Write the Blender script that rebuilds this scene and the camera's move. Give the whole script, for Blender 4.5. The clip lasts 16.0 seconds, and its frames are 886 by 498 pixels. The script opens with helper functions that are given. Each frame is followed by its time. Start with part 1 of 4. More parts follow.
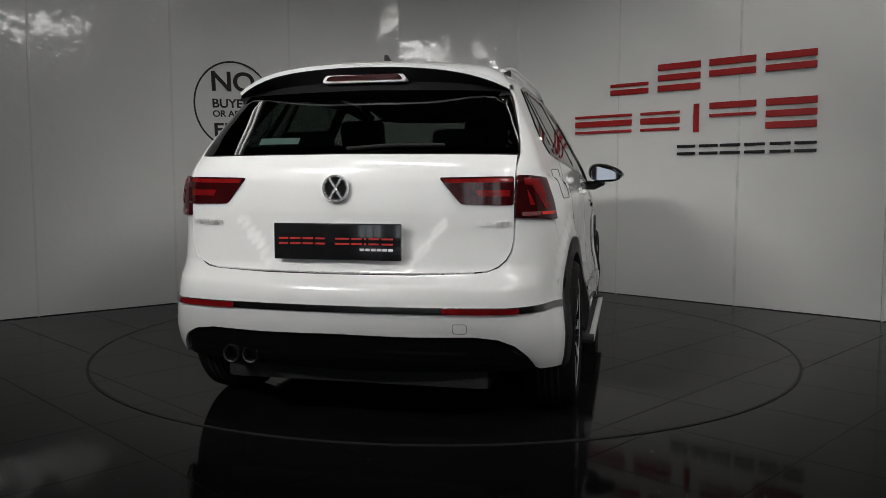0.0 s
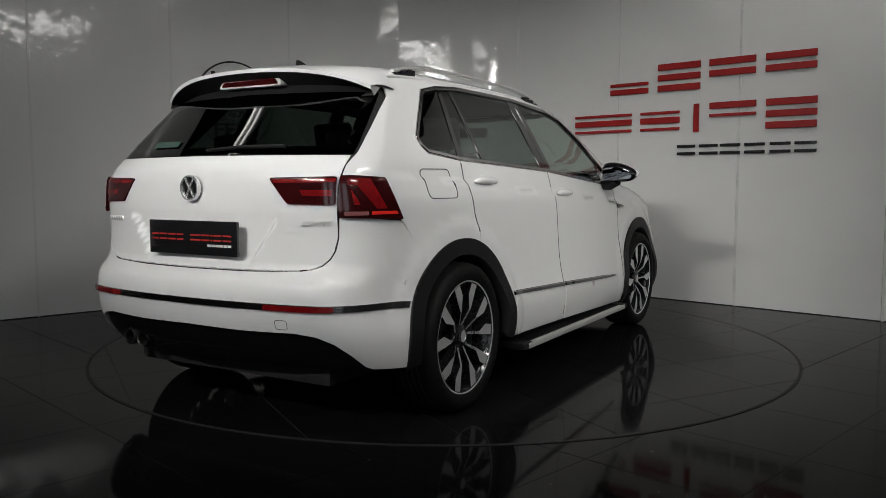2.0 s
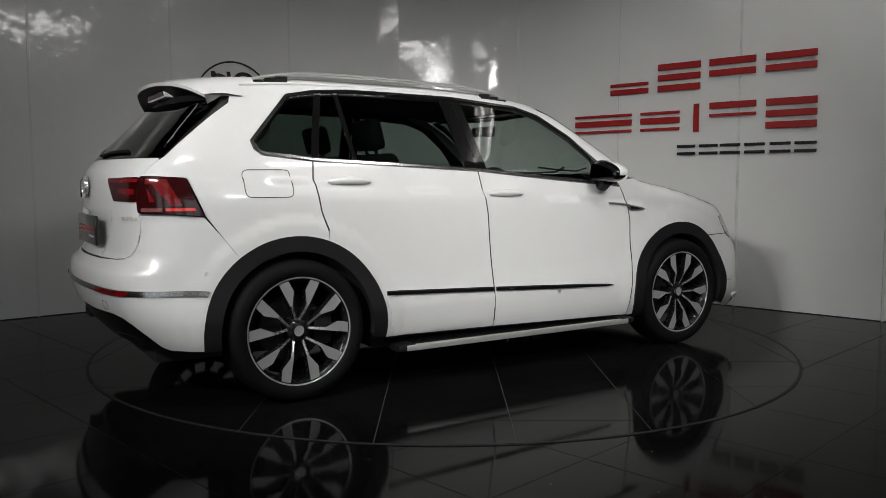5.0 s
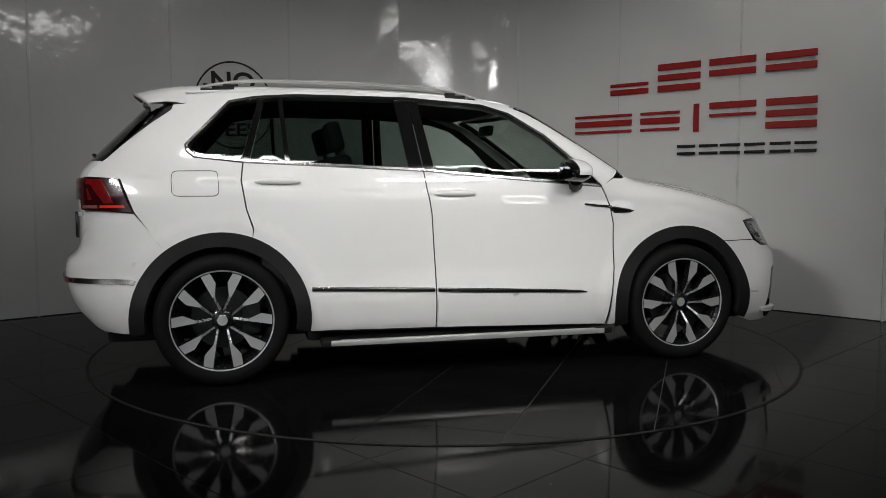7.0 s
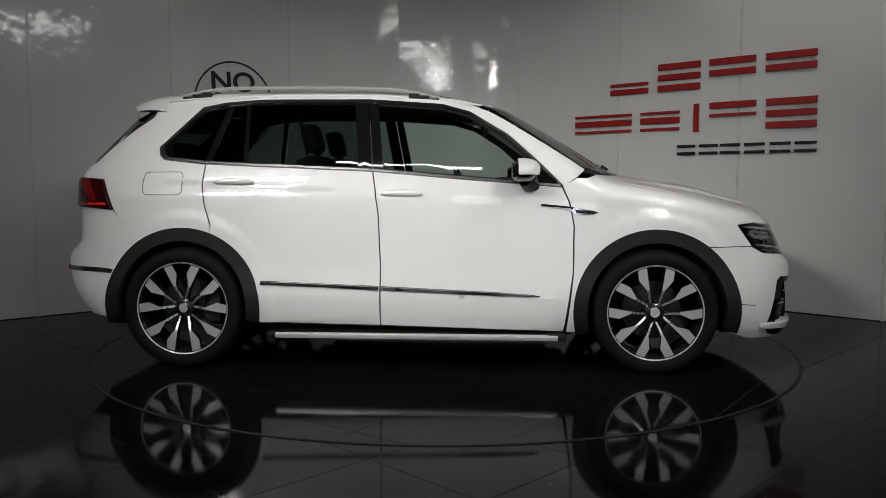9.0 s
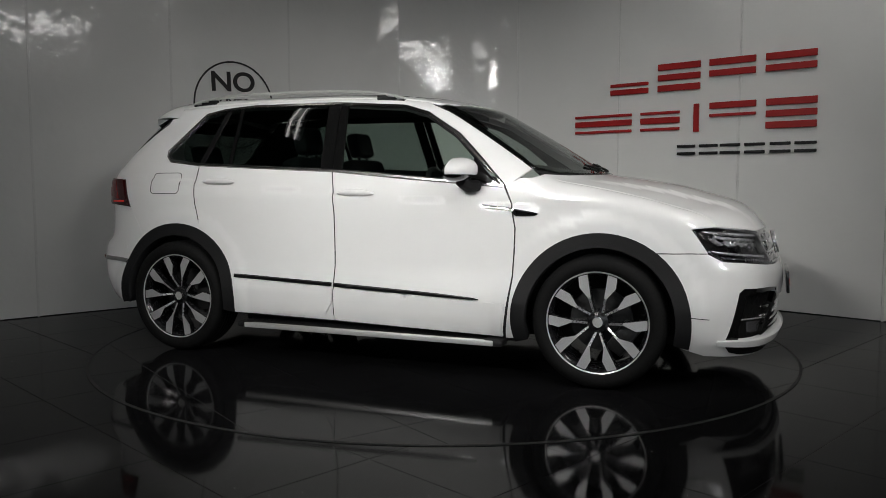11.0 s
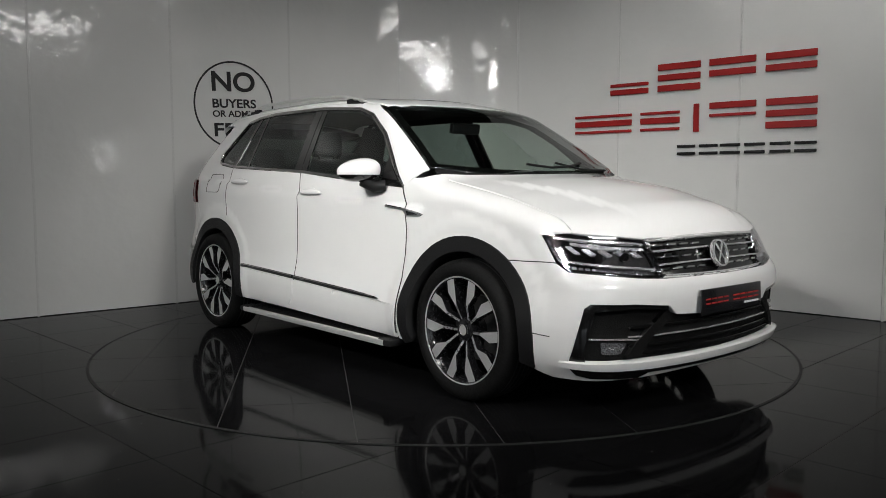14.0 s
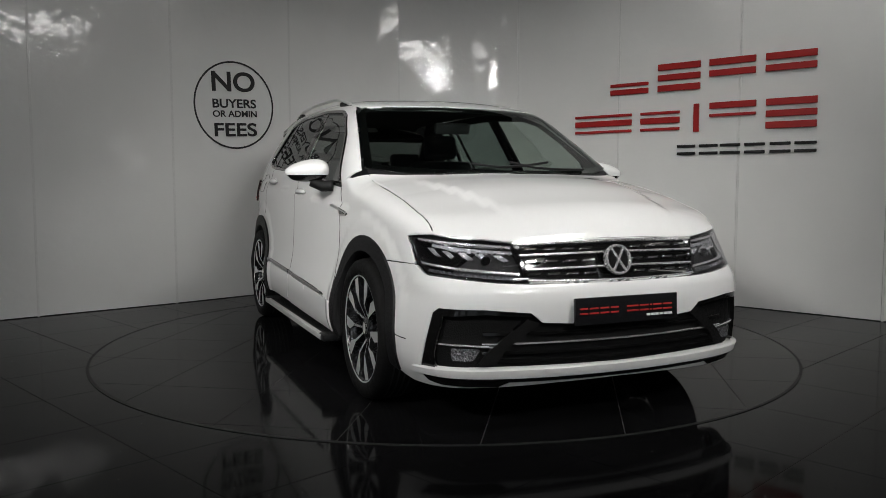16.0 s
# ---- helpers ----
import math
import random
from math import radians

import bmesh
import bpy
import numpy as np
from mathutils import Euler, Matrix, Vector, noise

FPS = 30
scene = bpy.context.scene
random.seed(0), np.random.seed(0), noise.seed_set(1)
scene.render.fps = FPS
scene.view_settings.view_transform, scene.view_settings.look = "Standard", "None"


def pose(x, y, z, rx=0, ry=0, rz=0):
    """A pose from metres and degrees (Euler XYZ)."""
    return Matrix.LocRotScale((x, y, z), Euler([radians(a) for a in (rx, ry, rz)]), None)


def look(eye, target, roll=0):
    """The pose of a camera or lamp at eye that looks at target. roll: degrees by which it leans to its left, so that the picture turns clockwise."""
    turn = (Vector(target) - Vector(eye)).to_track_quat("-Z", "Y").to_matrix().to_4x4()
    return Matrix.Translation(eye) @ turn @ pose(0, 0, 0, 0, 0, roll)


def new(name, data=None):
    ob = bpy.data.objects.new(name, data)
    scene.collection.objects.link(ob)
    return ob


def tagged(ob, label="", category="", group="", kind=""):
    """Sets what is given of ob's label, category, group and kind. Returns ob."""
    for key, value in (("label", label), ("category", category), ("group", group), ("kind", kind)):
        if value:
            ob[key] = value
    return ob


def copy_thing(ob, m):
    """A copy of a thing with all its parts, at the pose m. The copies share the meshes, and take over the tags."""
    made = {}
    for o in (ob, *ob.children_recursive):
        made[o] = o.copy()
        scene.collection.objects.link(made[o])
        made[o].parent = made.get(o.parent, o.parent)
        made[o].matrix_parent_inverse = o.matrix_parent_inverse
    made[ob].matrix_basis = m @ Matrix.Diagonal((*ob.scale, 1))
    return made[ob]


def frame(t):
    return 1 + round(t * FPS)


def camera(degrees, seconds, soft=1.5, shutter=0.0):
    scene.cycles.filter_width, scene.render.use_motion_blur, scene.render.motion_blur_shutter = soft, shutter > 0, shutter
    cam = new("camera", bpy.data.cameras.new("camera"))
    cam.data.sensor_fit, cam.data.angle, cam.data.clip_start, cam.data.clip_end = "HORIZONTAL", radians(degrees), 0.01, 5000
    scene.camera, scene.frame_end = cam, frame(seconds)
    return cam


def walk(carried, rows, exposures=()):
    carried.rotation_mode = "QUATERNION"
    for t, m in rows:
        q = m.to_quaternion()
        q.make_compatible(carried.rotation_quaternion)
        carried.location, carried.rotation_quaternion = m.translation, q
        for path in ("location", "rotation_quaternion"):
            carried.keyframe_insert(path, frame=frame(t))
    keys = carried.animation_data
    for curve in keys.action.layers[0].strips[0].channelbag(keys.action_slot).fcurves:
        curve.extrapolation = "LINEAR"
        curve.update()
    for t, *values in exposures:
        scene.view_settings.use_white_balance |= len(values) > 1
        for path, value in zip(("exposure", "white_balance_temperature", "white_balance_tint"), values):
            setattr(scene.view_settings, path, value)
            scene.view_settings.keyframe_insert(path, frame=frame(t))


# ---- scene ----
cam = camera(57.77, 16.0, soft=.7)
EYE = pose(0, -5.474, 1.0786, 90 - 4.733, 0, 0.069)
walk(cam, [(0, EYE), (16.0, EYE)],
     [(0, .00), (2.5, .04), (3.5, .13), (4.2, .10), (6.5, -.24), (9.0, -.25), (11.3, .00), (12.5, .29), (13.2, .43), (14.5, .46), (16.0, .27)])

# ---- world and light ----
world = bpy.data.worlds.new("hall_dimness")
scene.world = world
world.use_nodes = True
world.node_tree.nodes["Background"].inputs[0].default_value = (.8, .88, 1, 1)
world.node_tree.nodes["Background"].inputs[1].default_value = .02


def area(name, eye, target, sx, sy, watts, colour=(1, .97, .93)):
    d = bpy.data.lights.new(name, "AREA")
    d.shape, d.size, d.size_y, d.energy, d.color = "RECTANGLE", sx, sy, watts, colour
    ob = new(name, d)
    ob.matrix_world = look(eye, target)
    return tagged(ob, "", "", "", "structure")


# The last two are unseen wall washers, added to brighten the upper wall.
LAMPS = [(-.7, -3.2, 3.55, 0), (2.2, -3.2, 3.55, 0), (-3.4, -6.0, 3.55, 0), (2.8, -6.2, 3.55, 0), (-2.6, -.7, 3.75, 40), (2.6, -.9, 3.75, -42)]
FAR_LAMPS = [(x, y, 3.55, 0) for y in (-9.0, -11.5) for x in (-5.4, -1.8, 1.8, 5.4)] + [(5.6, -2.0, 3.55, 90), (-5.6, -5.4, 3.55, 90), (5.6, -5.4, 3.55, 90)]
AIMS = [(-.3, -.2, .6), (.3, -.2, .6), (.1, 0, .7), (.3, 0, .7), (-3.3, 1.3, 2.9), (3.0, 1.4, 2.9)]
WATTS = [8, 9.5, 17, 10, 2.2, 9.5]
SPREAD = [80, 80, 42, 42, 120, 120]
for (lx, ly, lz, lr), aim, watts, wide in zip(LAMPS, AIMS, WATTS, SPREAD):
    ob = area("ceiling_lamp_light", (lx, ly, lz - .04), aim, 1.5, .25, watts, (1, .985, .965))
    ob.data.spread = radians(wide)


# ---- materials ----
def material(name, colour, rough=.5, metal=0, grain=0, scale=60, bump=0, bump_scale=200, coat=0, stain=0, stain_scale=3, glow=None, spec=.5):
    m = bpy.data.materials.new(name)
    m.use_nodes = True
    nt = m.node_tree
    b = nt.nodes["Principled BSDF"]
    b.inputs["Roughness"].default_value, b.inputs["Metallic"].default_value = rough, metal
    b.inputs["Coat Weight"].default_value, b.inputs["Coat Roughness"].default_value = coat, .03
    b.inputs["Specular IOR Level"].default_value = spec
    b.inputs["Base Color"].default_value = (*colour, 1)
    co = nt.nodes.new("ShaderNodeTexCoord")
    if glow:
        b.inputs["Emission Color"].default_value, b.inputs["Emission Strength"].default_value = (*glow[:3], 1), glow[3]
    if grain or stain:
        last = None
        for amount, sc, det in ((grain, scale, 3), (stain, stain_scale, 6)):
            if not amount:
                continue
            n = nt.nodes.new("ShaderNodeTexNoise")
            n.inputs["Scale"].default_value, n.inputs["Detail"].default_value = sc, det
            nt.links.new(co.outputs["Object"], n.inputs["Vector"])
            r = nt.nodes.new("ShaderNodeMapRange")
            r.inputs[1].default_value, r.inputs[2].default_value = .3, .7
            r.inputs[3].default_value, r.inputs[4].default_value = 1 - amount, 1 + amount
            nt.links.new(n.outputs[0], r.inputs[0])
            if last:
                k = nt.nodes.new("ShaderNodeMath")
                k.operation = "MULTIPLY"
                nt.links.new(last, k.inputs[0])
                nt.links.new(r.outputs[0], k.inputs[1])
                last = k.outputs[0]
            else:
                last = r.outputs[0]
        mul = nt.nodes.new("ShaderNodeMix")
        mul.data_type, mul.blend_type = "RGBA", "MULTIPLY"
        mul.inputs[0].default_value = 1
        mul.inputs[6].default_value = (*colour, 1)
        nt.links.new(last, mul.inputs[7])
        nt.links.new(mul.outputs[2], b.inputs["Base Color"])
        rr = nt.nodes.new("ShaderNodeMath")
        rr.operation = "MULTIPLY"
        rr.inputs[1].default_value = rough
        nt.links.new(last, rr.inputs[0])
        nt.links.new(rr.outputs[0], b.inputs["Roughness"])
    if bump:
        n = nt.nodes.new("ShaderNodeTexNoise")
        n.inputs["Scale"].default_value, n.inputs["Detail"].default_value = bump_scale, 2
        nt.links.new(co.outputs["Object"], n.inputs["Vector"])
        u = nt.nodes.new("ShaderNodeBump")
        u.inputs["Strength"].default_value, u.inputs["Distance"].default_value = bump, .02
        nt.links.new(n.outputs[0], u.inputs["Height"])
        nt.links.new(u.outputs[0], b.inputs["Normal"])
    return m


def glass(name, colour):
    """Thin tinted pane: see-through filter with a glossy film, stronger at a slant."""
    m = bpy.data.materials.new(name)
    m.use_nodes = True
    nt = m.node_tree
    nt.nodes.clear()
    out, mix, tr, gl, lw, po, ma = (nt.nodes.new("ShaderNode" + k) for k in ("OutputMaterial", "MixShader", "BsdfTransparent", "BsdfGlossy", "LayerWeight", "Math", "Math"))
    tr.inputs[0].default_value = (*colour, 1)
    gl.inputs["Roughness"].default_value = .01
    lw.inputs[0].default_value = .5
    po.operation, po.inputs[1].default_value = "POWER", 4.5
    ma.operation, ma.inputs[1].default_value, ma.inputs[2].default_value = "MULTIPLY_ADD", .90, .075
    nt.links.new(lw.outputs["Facing"], po.inputs[0])
    nt.links.new(po.outputs[0], ma.inputs[0])
    nt.links.new(ma.outputs[0], mix.inputs[0])
    nt.links.new(tr.outputs[0], mix.inputs[1])
    nt.links.new(gl.outputs[0], mix.inputs[2])
    nt.links.new(mix.outputs[0], out.inputs[0])
    return m


M_WHITE = material("white_car_paint", (0.74, 0.74, 0.73), .36, 0, coat=1, stain=.012, stain_scale=5)
M_SHELL = material("dark_inner_body", (.012, .012, .012), .7, grain=.2)
M_BLACKG = material("gloss_black_trim", (.006, .006, .006), .10, coat=.6, bump=.01, bump_scale=300)
M_BLACKP = material("satin_black_plastic", (.008, .008, .0085), .55, grain=.25, scale=300, bump=.15, bump_scale=500, spec=.25)
M_CHROME = material("polished_chrome", (.76, .76, .76), .05, 1, grain=.05, scale=40)
M_TRIM = material("satin_bright_trim", (.42, .41, .40), .22, 1, grain=.06, scale=40)
M_SPOKE = material("polished_spoke_root", (.62, .62, .63), .28, .8, grain=.08, scale=120)
M_REVERSE = material("smoked_reversing_lens", (.20, .08, .08), .15, coat=.5, grain=.3, scale=150)
M_RUBBER = material("tyre_rubber", (.0055, .0055, .0055), .7, grain=.3, scale=90, bump=.2, bump_scale=160, spec=.15)
M_RIM = material("machined_alloy", (.66, .66, .66), .33, .6, grain=.10, scale=220, bump=.05, bump_scale=400)
M_RIMB = material("black_alloy", (.010, .010, .011), .25, 0, grain=.2, coat=.4)
M_DISC = material("brake_steel", (.05, .05, .05), .4, .8, grain=.2, scale=80)
M_RED = material("red_lamp_plastic", (.16, .005, .006), .14, coat=.3, grain=.25, scale=25)
M_REDD = material("dark_red_lamp_plastic", (.030, .002, .0025), .14, coat=.3, grain=.25, scale=25)
M_REDB = material("bright_red_lamp_strip", (.75, .03, .02), .15, coat=1)
M_LAMPC = material("clear_lamp_reflector", (.75, .75, .76), .18, .7, grain=.4, scale=120, bump=.6, bump_scale=110)
M_ALU = material("brushed_aluminium", (.72, .72, .70), .35, .65, grain=.08, scale=200)
M_SEAT = material("dark_seat_cloth", (.018, .018, .02), .85, grain=.3, scale=200, bump=.3, bump_scale=400)
M_CABIN = material("dark_cabin_plastic", (.012, .012, .013), .6, grain=.2, scale=150, bump=.1)
M_LINING = material("grey_roof_lining", (.10, .10, .095), .9, grain=.1, scale=250)
M_GLASS = glass("clear_green_glass", (.74, .82, .77))
M_GLASSD = glass("privacy_glass", (.27, .33, .305))
M_GLASSR = glass("dark_rear_glass", (.13, .15, .14))
M_GLASSW = glass("windscreen_glass", (.60, .66, .63))
M_COVER = glass("clear_lamp_cover", (.9, .9, .92))
M_PLATE = material("black_plate", (.010, .010, .011), .12, coat=.7, grain=.2, scale=15)
M_PRINT = material("red_print", (.42, .02, .018), .4, grain=.06)
M_PRINTW = material("white_print", (.7, .7, .7), .4, grain=.05)
M_BADGE = material("badge_black", (.01, .01, .01), .15, coat=.5)
M_FOG = material("shaded_fog_lamp_lens", (.16, .16, .17), .12, .6, grain=.4, scale=120, bump=.5, bump_scale=110)
M_SILVER = material("bright_badge_silver", (.82, .82, .82), .22, .75, grain=.04)
M_LABEL = material("pale_green_print", (.03, .06, .05), .5, grain=.25, scale=60)
M_MIRROR = material("mirror_silver", (.25, .26, .28), .02, 1)

# ---- mesh helpers ----
from mathutils import geometry


def part(name, bm, mat, parent, label="", smooth=True, kind=""):
    """Links a bmesh as one mesh object under a thing or a part."""
    me = bpy.data.meshes.new(name)
    bmesh.ops.recalc_face_normals(bm, faces=bm.faces)
    bm.to_mesh(me)
    bm.free()
    for m in (mat if isinstance(mat, (list, tuple)) else [mat]):
        me.materials.append(m)
    if smooth:
        me.polygons.foreach_set("use_smooth", [True] * len(me.polygons))
        me.set_sharp_from_angle(angle=radians(38))
    ob = new(name, me)
    ob.parent = parent
    return tagged(ob, label, "", "", kind)


def link(name, verts, faces, mat, parent, label="", normals=None, kind=""):
    me = bpy.data.meshes.new(name)
    me.from_pydata([tuple(v) for v in verts], [], faces)
    me.materials.append(mat)
    me.polygons.foreach_set("use_smooth", [True] * len(me.polygons))
    if normals is not None:
        me.normals_split_custom_set_from_vertices([tuple(n) for n in normals])
    else:
        me.set_sharp_from_angle(angle=radians(40))
    ob = new(name, me)
    ob.parent = parent
    return tagged(ob, label, "", "", kind)


def thing(name, label, category, m=None, kind="", group=""):
    ob = new(name)
    if m:
        ob.matrix_basis = m
    return tagged(ob, label, category, group, kind)


def box(bm, x0, y0, z0, x1, y1, z1, bevel=0.0, seg=2, m=None):
    r = bmesh.ops.create_cube(bm, size=1)
    vs = r["verts"]
    for v in vs:
        v.co = Vector(((v.co.x + .5) * (x1 - x0) + x0, (v.co.y + .5) * (y1 - y0) + y0, (v.co.z + .5) * (z1 - z0) + z0))
        if m:
            v.co = m @ v.co
    if bevel:
        es = list({e for v in vs for e in v.link_edges})
        bmesh.ops.bevel(bm, geom=es, offset=bevel, segments=seg, profile=.6, affect="EDGES")
    return bm


def revolve(bm, prof, n=48, axis="y"):
    """Turns a profile of (radius, along) round the axis."""
    rings = []
    for i in range(n):
        a = 2 * math.pi * i / n
        c, s = math.cos(a), math.sin(a)
        rings.append([bm.verts.new((r * c, h, r * s) if axis == "y" else ((h, r * c, r * s) if axis == "x" else (r * c, r * s, h))) for r, h in prof])
    for i in range(n):
        a, b = rings[i], rings[(i + 1) % n]
        for j in range(len(prof) - 1):
            if prof[j][0] == 0 and prof[j + 1][0] == 0:
                continue
            bm.faces.new((a[j], a[j + 1], b[j + 1], b[j]))
    bmesh.ops.remove_doubles(bm, verts=bm.verts, dist=1e-5)
    return bm


def prism(bm, pts, a, b, axis="y", faces_mat=(0, 0, 0)):
    """A flat outline carried from a to b along an axis."""
    def at(p, h):
        return {"y": (p[0], h, p[1]), "x": (h, p[0], p[1]), "z": (p[0], p[1], h)}[axis]
    lo = [bm.verts.new(at(p, a)) for p in pts]
    hi = [bm.verts.new(at(p, b)) for p in pts]
    f = bm.faces.new(lo)
    f.material_index = faces_mat[0]
    f = bm.faces.new(hi[::-1])
    f.material_index = faces_mat[1]
    n = len(pts)
    for i in range(n):
        f = bm.faces.new((lo[i], hi[i], hi[(i + 1) % n], lo[(i + 1) % n]))
        f.material_index = faces_mat[2]
    return bm


def tube(bm, path, r, n=8, ry=None):
    """A round (or oval) bar along a path."""
    rings = []
    P = [Vector(p) for p in path]
    for i, p in enumerate(P):
        t = (P[min(i + 1, len(P) - 1)] - P[max(i - 1, 0)]).normalized()
        u = t.cross(Vector((0, 0, 1)))
        u = u.normalized() if u.length > 1e-3 else Vector((1, 0, 0))
        w = u.cross(t)
        rings.append([bm.verts.new(p + u * (r * math.cos(2 * math.pi * k / n)) + w * ((ry or r) * math.sin(2 * math.pi * k / n))) for k in range(n)])
    for a, b in zip(rings, rings[1:]):
        for k in range(n):
            bm.faces.new((a[k], a[(k + 1) % n], b[(k + 1) % n], b[k]))
    bm.faces.new(rings[0][::-1])
    bm.faces.new(rings[-1])
    return bm


# ---- the shape of the car's skin (x forward from the rear axle, y to its left, z up) ----
def curve(xs, ys):
    """Smooth interpolation through knots (monotone-ish cubic)."""
    xs, ys = np.array(xs, float), np.array(ys, float)
    d = np.diff(ys) / np.diff(xs)
    m = np.zeros(len(xs))
    m[0], m[-1] = d[0], d[-1]
    for i in range(1, len(xs) - 1):
        if d[i - 1] * d[i] > 0:
            w1, w2 = 2 * (xs[i + 1] - xs[i]) + xs[i] - xs[i - 1], xs[i + 1] - xs[i] + 2 * (xs[i] - xs[i - 1])
            m[i] = (w1 + w2) / (w1 / d[i - 1] + w2 / d[i])
    def at(x):
        x = np.clip(x, xs[0], xs[-1])
        i = np.clip(np.searchsorted(xs, x) - 1, 0, len(xs) - 2)
        h = xs[i + 1] - xs[i]
        t = (x - xs[i]) / h
        return (ys[i] * (1 + 2 * t) * (1 - t) ** 2 + m[i] * h * t * (1 - t) ** 2
                + ys[i + 1] * t * t * (3 - 2 * t) + m[i + 1] * h * t * t * (t - 1))
    return at

SECTION = curve([.10, .20, .27, .34, .42, .47, .52, .60, .75, .90, .99, 1.04, 1.09, 1.16, 1.30, 1.45, 1.58, 1.70],
                [.82, .885, .924, .942, .946, .940, .930, .914, .902, .896, .891, .880, .866, .842, .772, .694, .622, .55])
PLAN = curve([-1.2, -.8, -.6, -.4, -.2, .2, .8, 1.6, 2.3, 2.7, 3.1, 3.4, 3.7], [.28, .150, .088, .042, .016, .003, 0, 0, .004, .010, .040, .085, .18])
GREEN = curve([-1.2, -.4, .2, .8, 1.6, 2.4, 3.0], [.10, .045, .012, 0, 0, .02, .03])   # the cabin narrows to the rear
TOP = curve([-.9, -.6, -.3, .2, .9, 1.35, 1.65, 1.85, 2.0, 2.2, 2.4, 2.53, 2.60, 2.8, 3.0, 3.2, 3.35, 3.48, 3.56, 3.7],
            [1.555, 1.597, 1.622, 1.640, 1.643, 1.627, 1.592, 1.538, 1.458, 1.343, 1.222, 1.145, 1.126, 1.097, 1.062, 1.008, .966, .912, .852, .74])
NOSE = curve([.10, .20, .25, .30, .36, .45, .55, .62, .68, .76, .82, .88, 1.0],
             [3.46, 3.53, 3.562, 3.576, 3.578, 3.58, 3.585, 3.575, 3.535, 3.505, 3.484, 3.462, 3.40])
TAIL = curve([.15, .25, .36, .46, .52, .60, .66, .70, .74, .85, .92, .96, 1.05, 1.13, 1.17, 1.20, 1.50, 1.62, 1.8],
             [-.60, -.70, -.80, -.852, -.868, -.878, -.866, -.824, -.800, -.796, -.800, -.803, -.800, -.790, -.768, -.740, -.440, -.33, -.17])

def smax(a, b, k):
    h = np.maximum(k - np.abs(a - b), 0) / k
    return np.maximum(a, b) + h * h * k * .25

def field(x, y, z):
    y = np.abs(y)
    up = np.clip((z - 1.0) / .35, 0, 1)
    side = (y - SECTION(z) + PLAN(x) * (1 - up) + GREEN(x) * up) * .97
    crease = 1.081 - .061 * x
    side = side + .017 * np.clip((z - crease) / .014 + .5, 0, 1) * np.clip((crease + .16 - z) / .16, 0, 1) * np.clip((2.75 - x) / .5, 0, 1) * np.clip((x + .50) / .25, 0, 1)
    for wheel in (0, 2.68):
        r = np.hypot(x - wheel, z - .355)
        side = side - .009 * np.clip((.565 - r) / .05, 0, 1)
    top = (z - TOP(x + .22 * y * y) + .075 * y * y) * .9
    top = top + .012 * np.clip((y - .60 + .24 * (x - 2.5)) / .05, 0, 1) * np.clip((x - 2.55) / .3, 0, 1) * np.clip((3.45 - x) / .2, 0, 1)
    nose = (x - NOSE(z) + .17 * y * y + (.20 + .20 * np.clip((z - .65) / .15, 0, 1)) * y ** 6) * .9
    hollow = np.clip((.940 - z) / .012, 0, 1) * np.clip((z - .735) / .03, 0, 1) * np.clip((.325 + .75 * np.maximum(z - .75, 0) - y) / .03, 0, 1)
    high = np.clip((z - 1.08) / .10, 0, 1)
    tail = (TAIL(z) + (.15 + .07 * high) * y * y + (.13 + .06 * np.clip((z - .62) / .25, 0, 1)) * y ** 6 + .028 * hollow - x) * .85
    f = smax(side, top, .07)
    f = smax(f, nose, .12)
    f = smax(f, tail, .11)
    return smax(f, .16 - z, .05)

def cast(o, d, reach=2.4, steps=110):
    """First meeting of rays with the body; nan where they miss."""
    o, d = np.broadcast_arrays(np.atleast_2d(np.array(o, float)), np.atleast_2d(np.array(d, float)))
    n = len(o)
    lo, hi = np.zeros(n), np.full(n, np.nan)
    for s in np.linspace(0, reach, steps):
        p = o + d * s
        inside = (field(p[:, 0], p[:, 1], p[:, 2]) < 0) & np.isnan(hi)
        hi[inside] = s
        lo = np.where(np.isnan(hi), s, lo)
    ok = ~np.isnan(hi)
    h2 = np.where(ok, hi, 0)
    l2 = np.where(ok, np.minimum(lo, h2), 0)
    for _ in range(24):
        m = (l2 + h2) / 2
        p = o + d * m[:, None]
        ins = field(p[:, 0], p[:, 1], p[:, 2]) < 0
        h2 = np.where(ins, m, h2)
        l2 = np.where(ins, l2, m)
    p = o + d * h2[:, None]
    p[~ok] = np.nan
    return p


def gradient(p):
    e = 2e-3
    g = np.stack([field(*(p + np.array(v) * e).T) - field(*(p - np.array(v) * e).T) for v in ((1, 0, 0), (0, 1, 0), (0, 0, 1))], 1)
    return g / (np.linalg.norm(g, axis=1)[:, None] + 1e-12)


REAR_AXIS, FRONT_AXIS, WRAP = .30, 2.60, .9


def rays(kind, q):
    """Where the rays start and go for flat coordinates q on one side of the car."""
    a, b, o = q[:, 0], q[:, 1], np.zeros(len(q))
    if kind == "side":
        return np.stack([a, o - 1.4, b], 1), np.array([[0, 1, 0.]])
    if kind == "rear":
        return np.stack([o - 1.8, a, b], 1), np.array([[1, 0, 0.]])
    if kind == "front":
        return np.stack([o + 4.4, a, b], 1), np.array([[-1, 0, 0.]])
    if kind == "top":
        return np.stack([a, b, o + 2.4], 1), np.array([[0, 0, -1.]])
    turn = a / WRAP
    way = np.stack([-np.cos(turn) if kind == "wrap_rear" else np.cos(turn), -np.sin(turn), o], 1)
    axis = REAR_AXIS if kind == "wrap_rear" else FRONT_AXIS
    return np.stack([o + axis, o, b], 1) + way * 2.0, -way


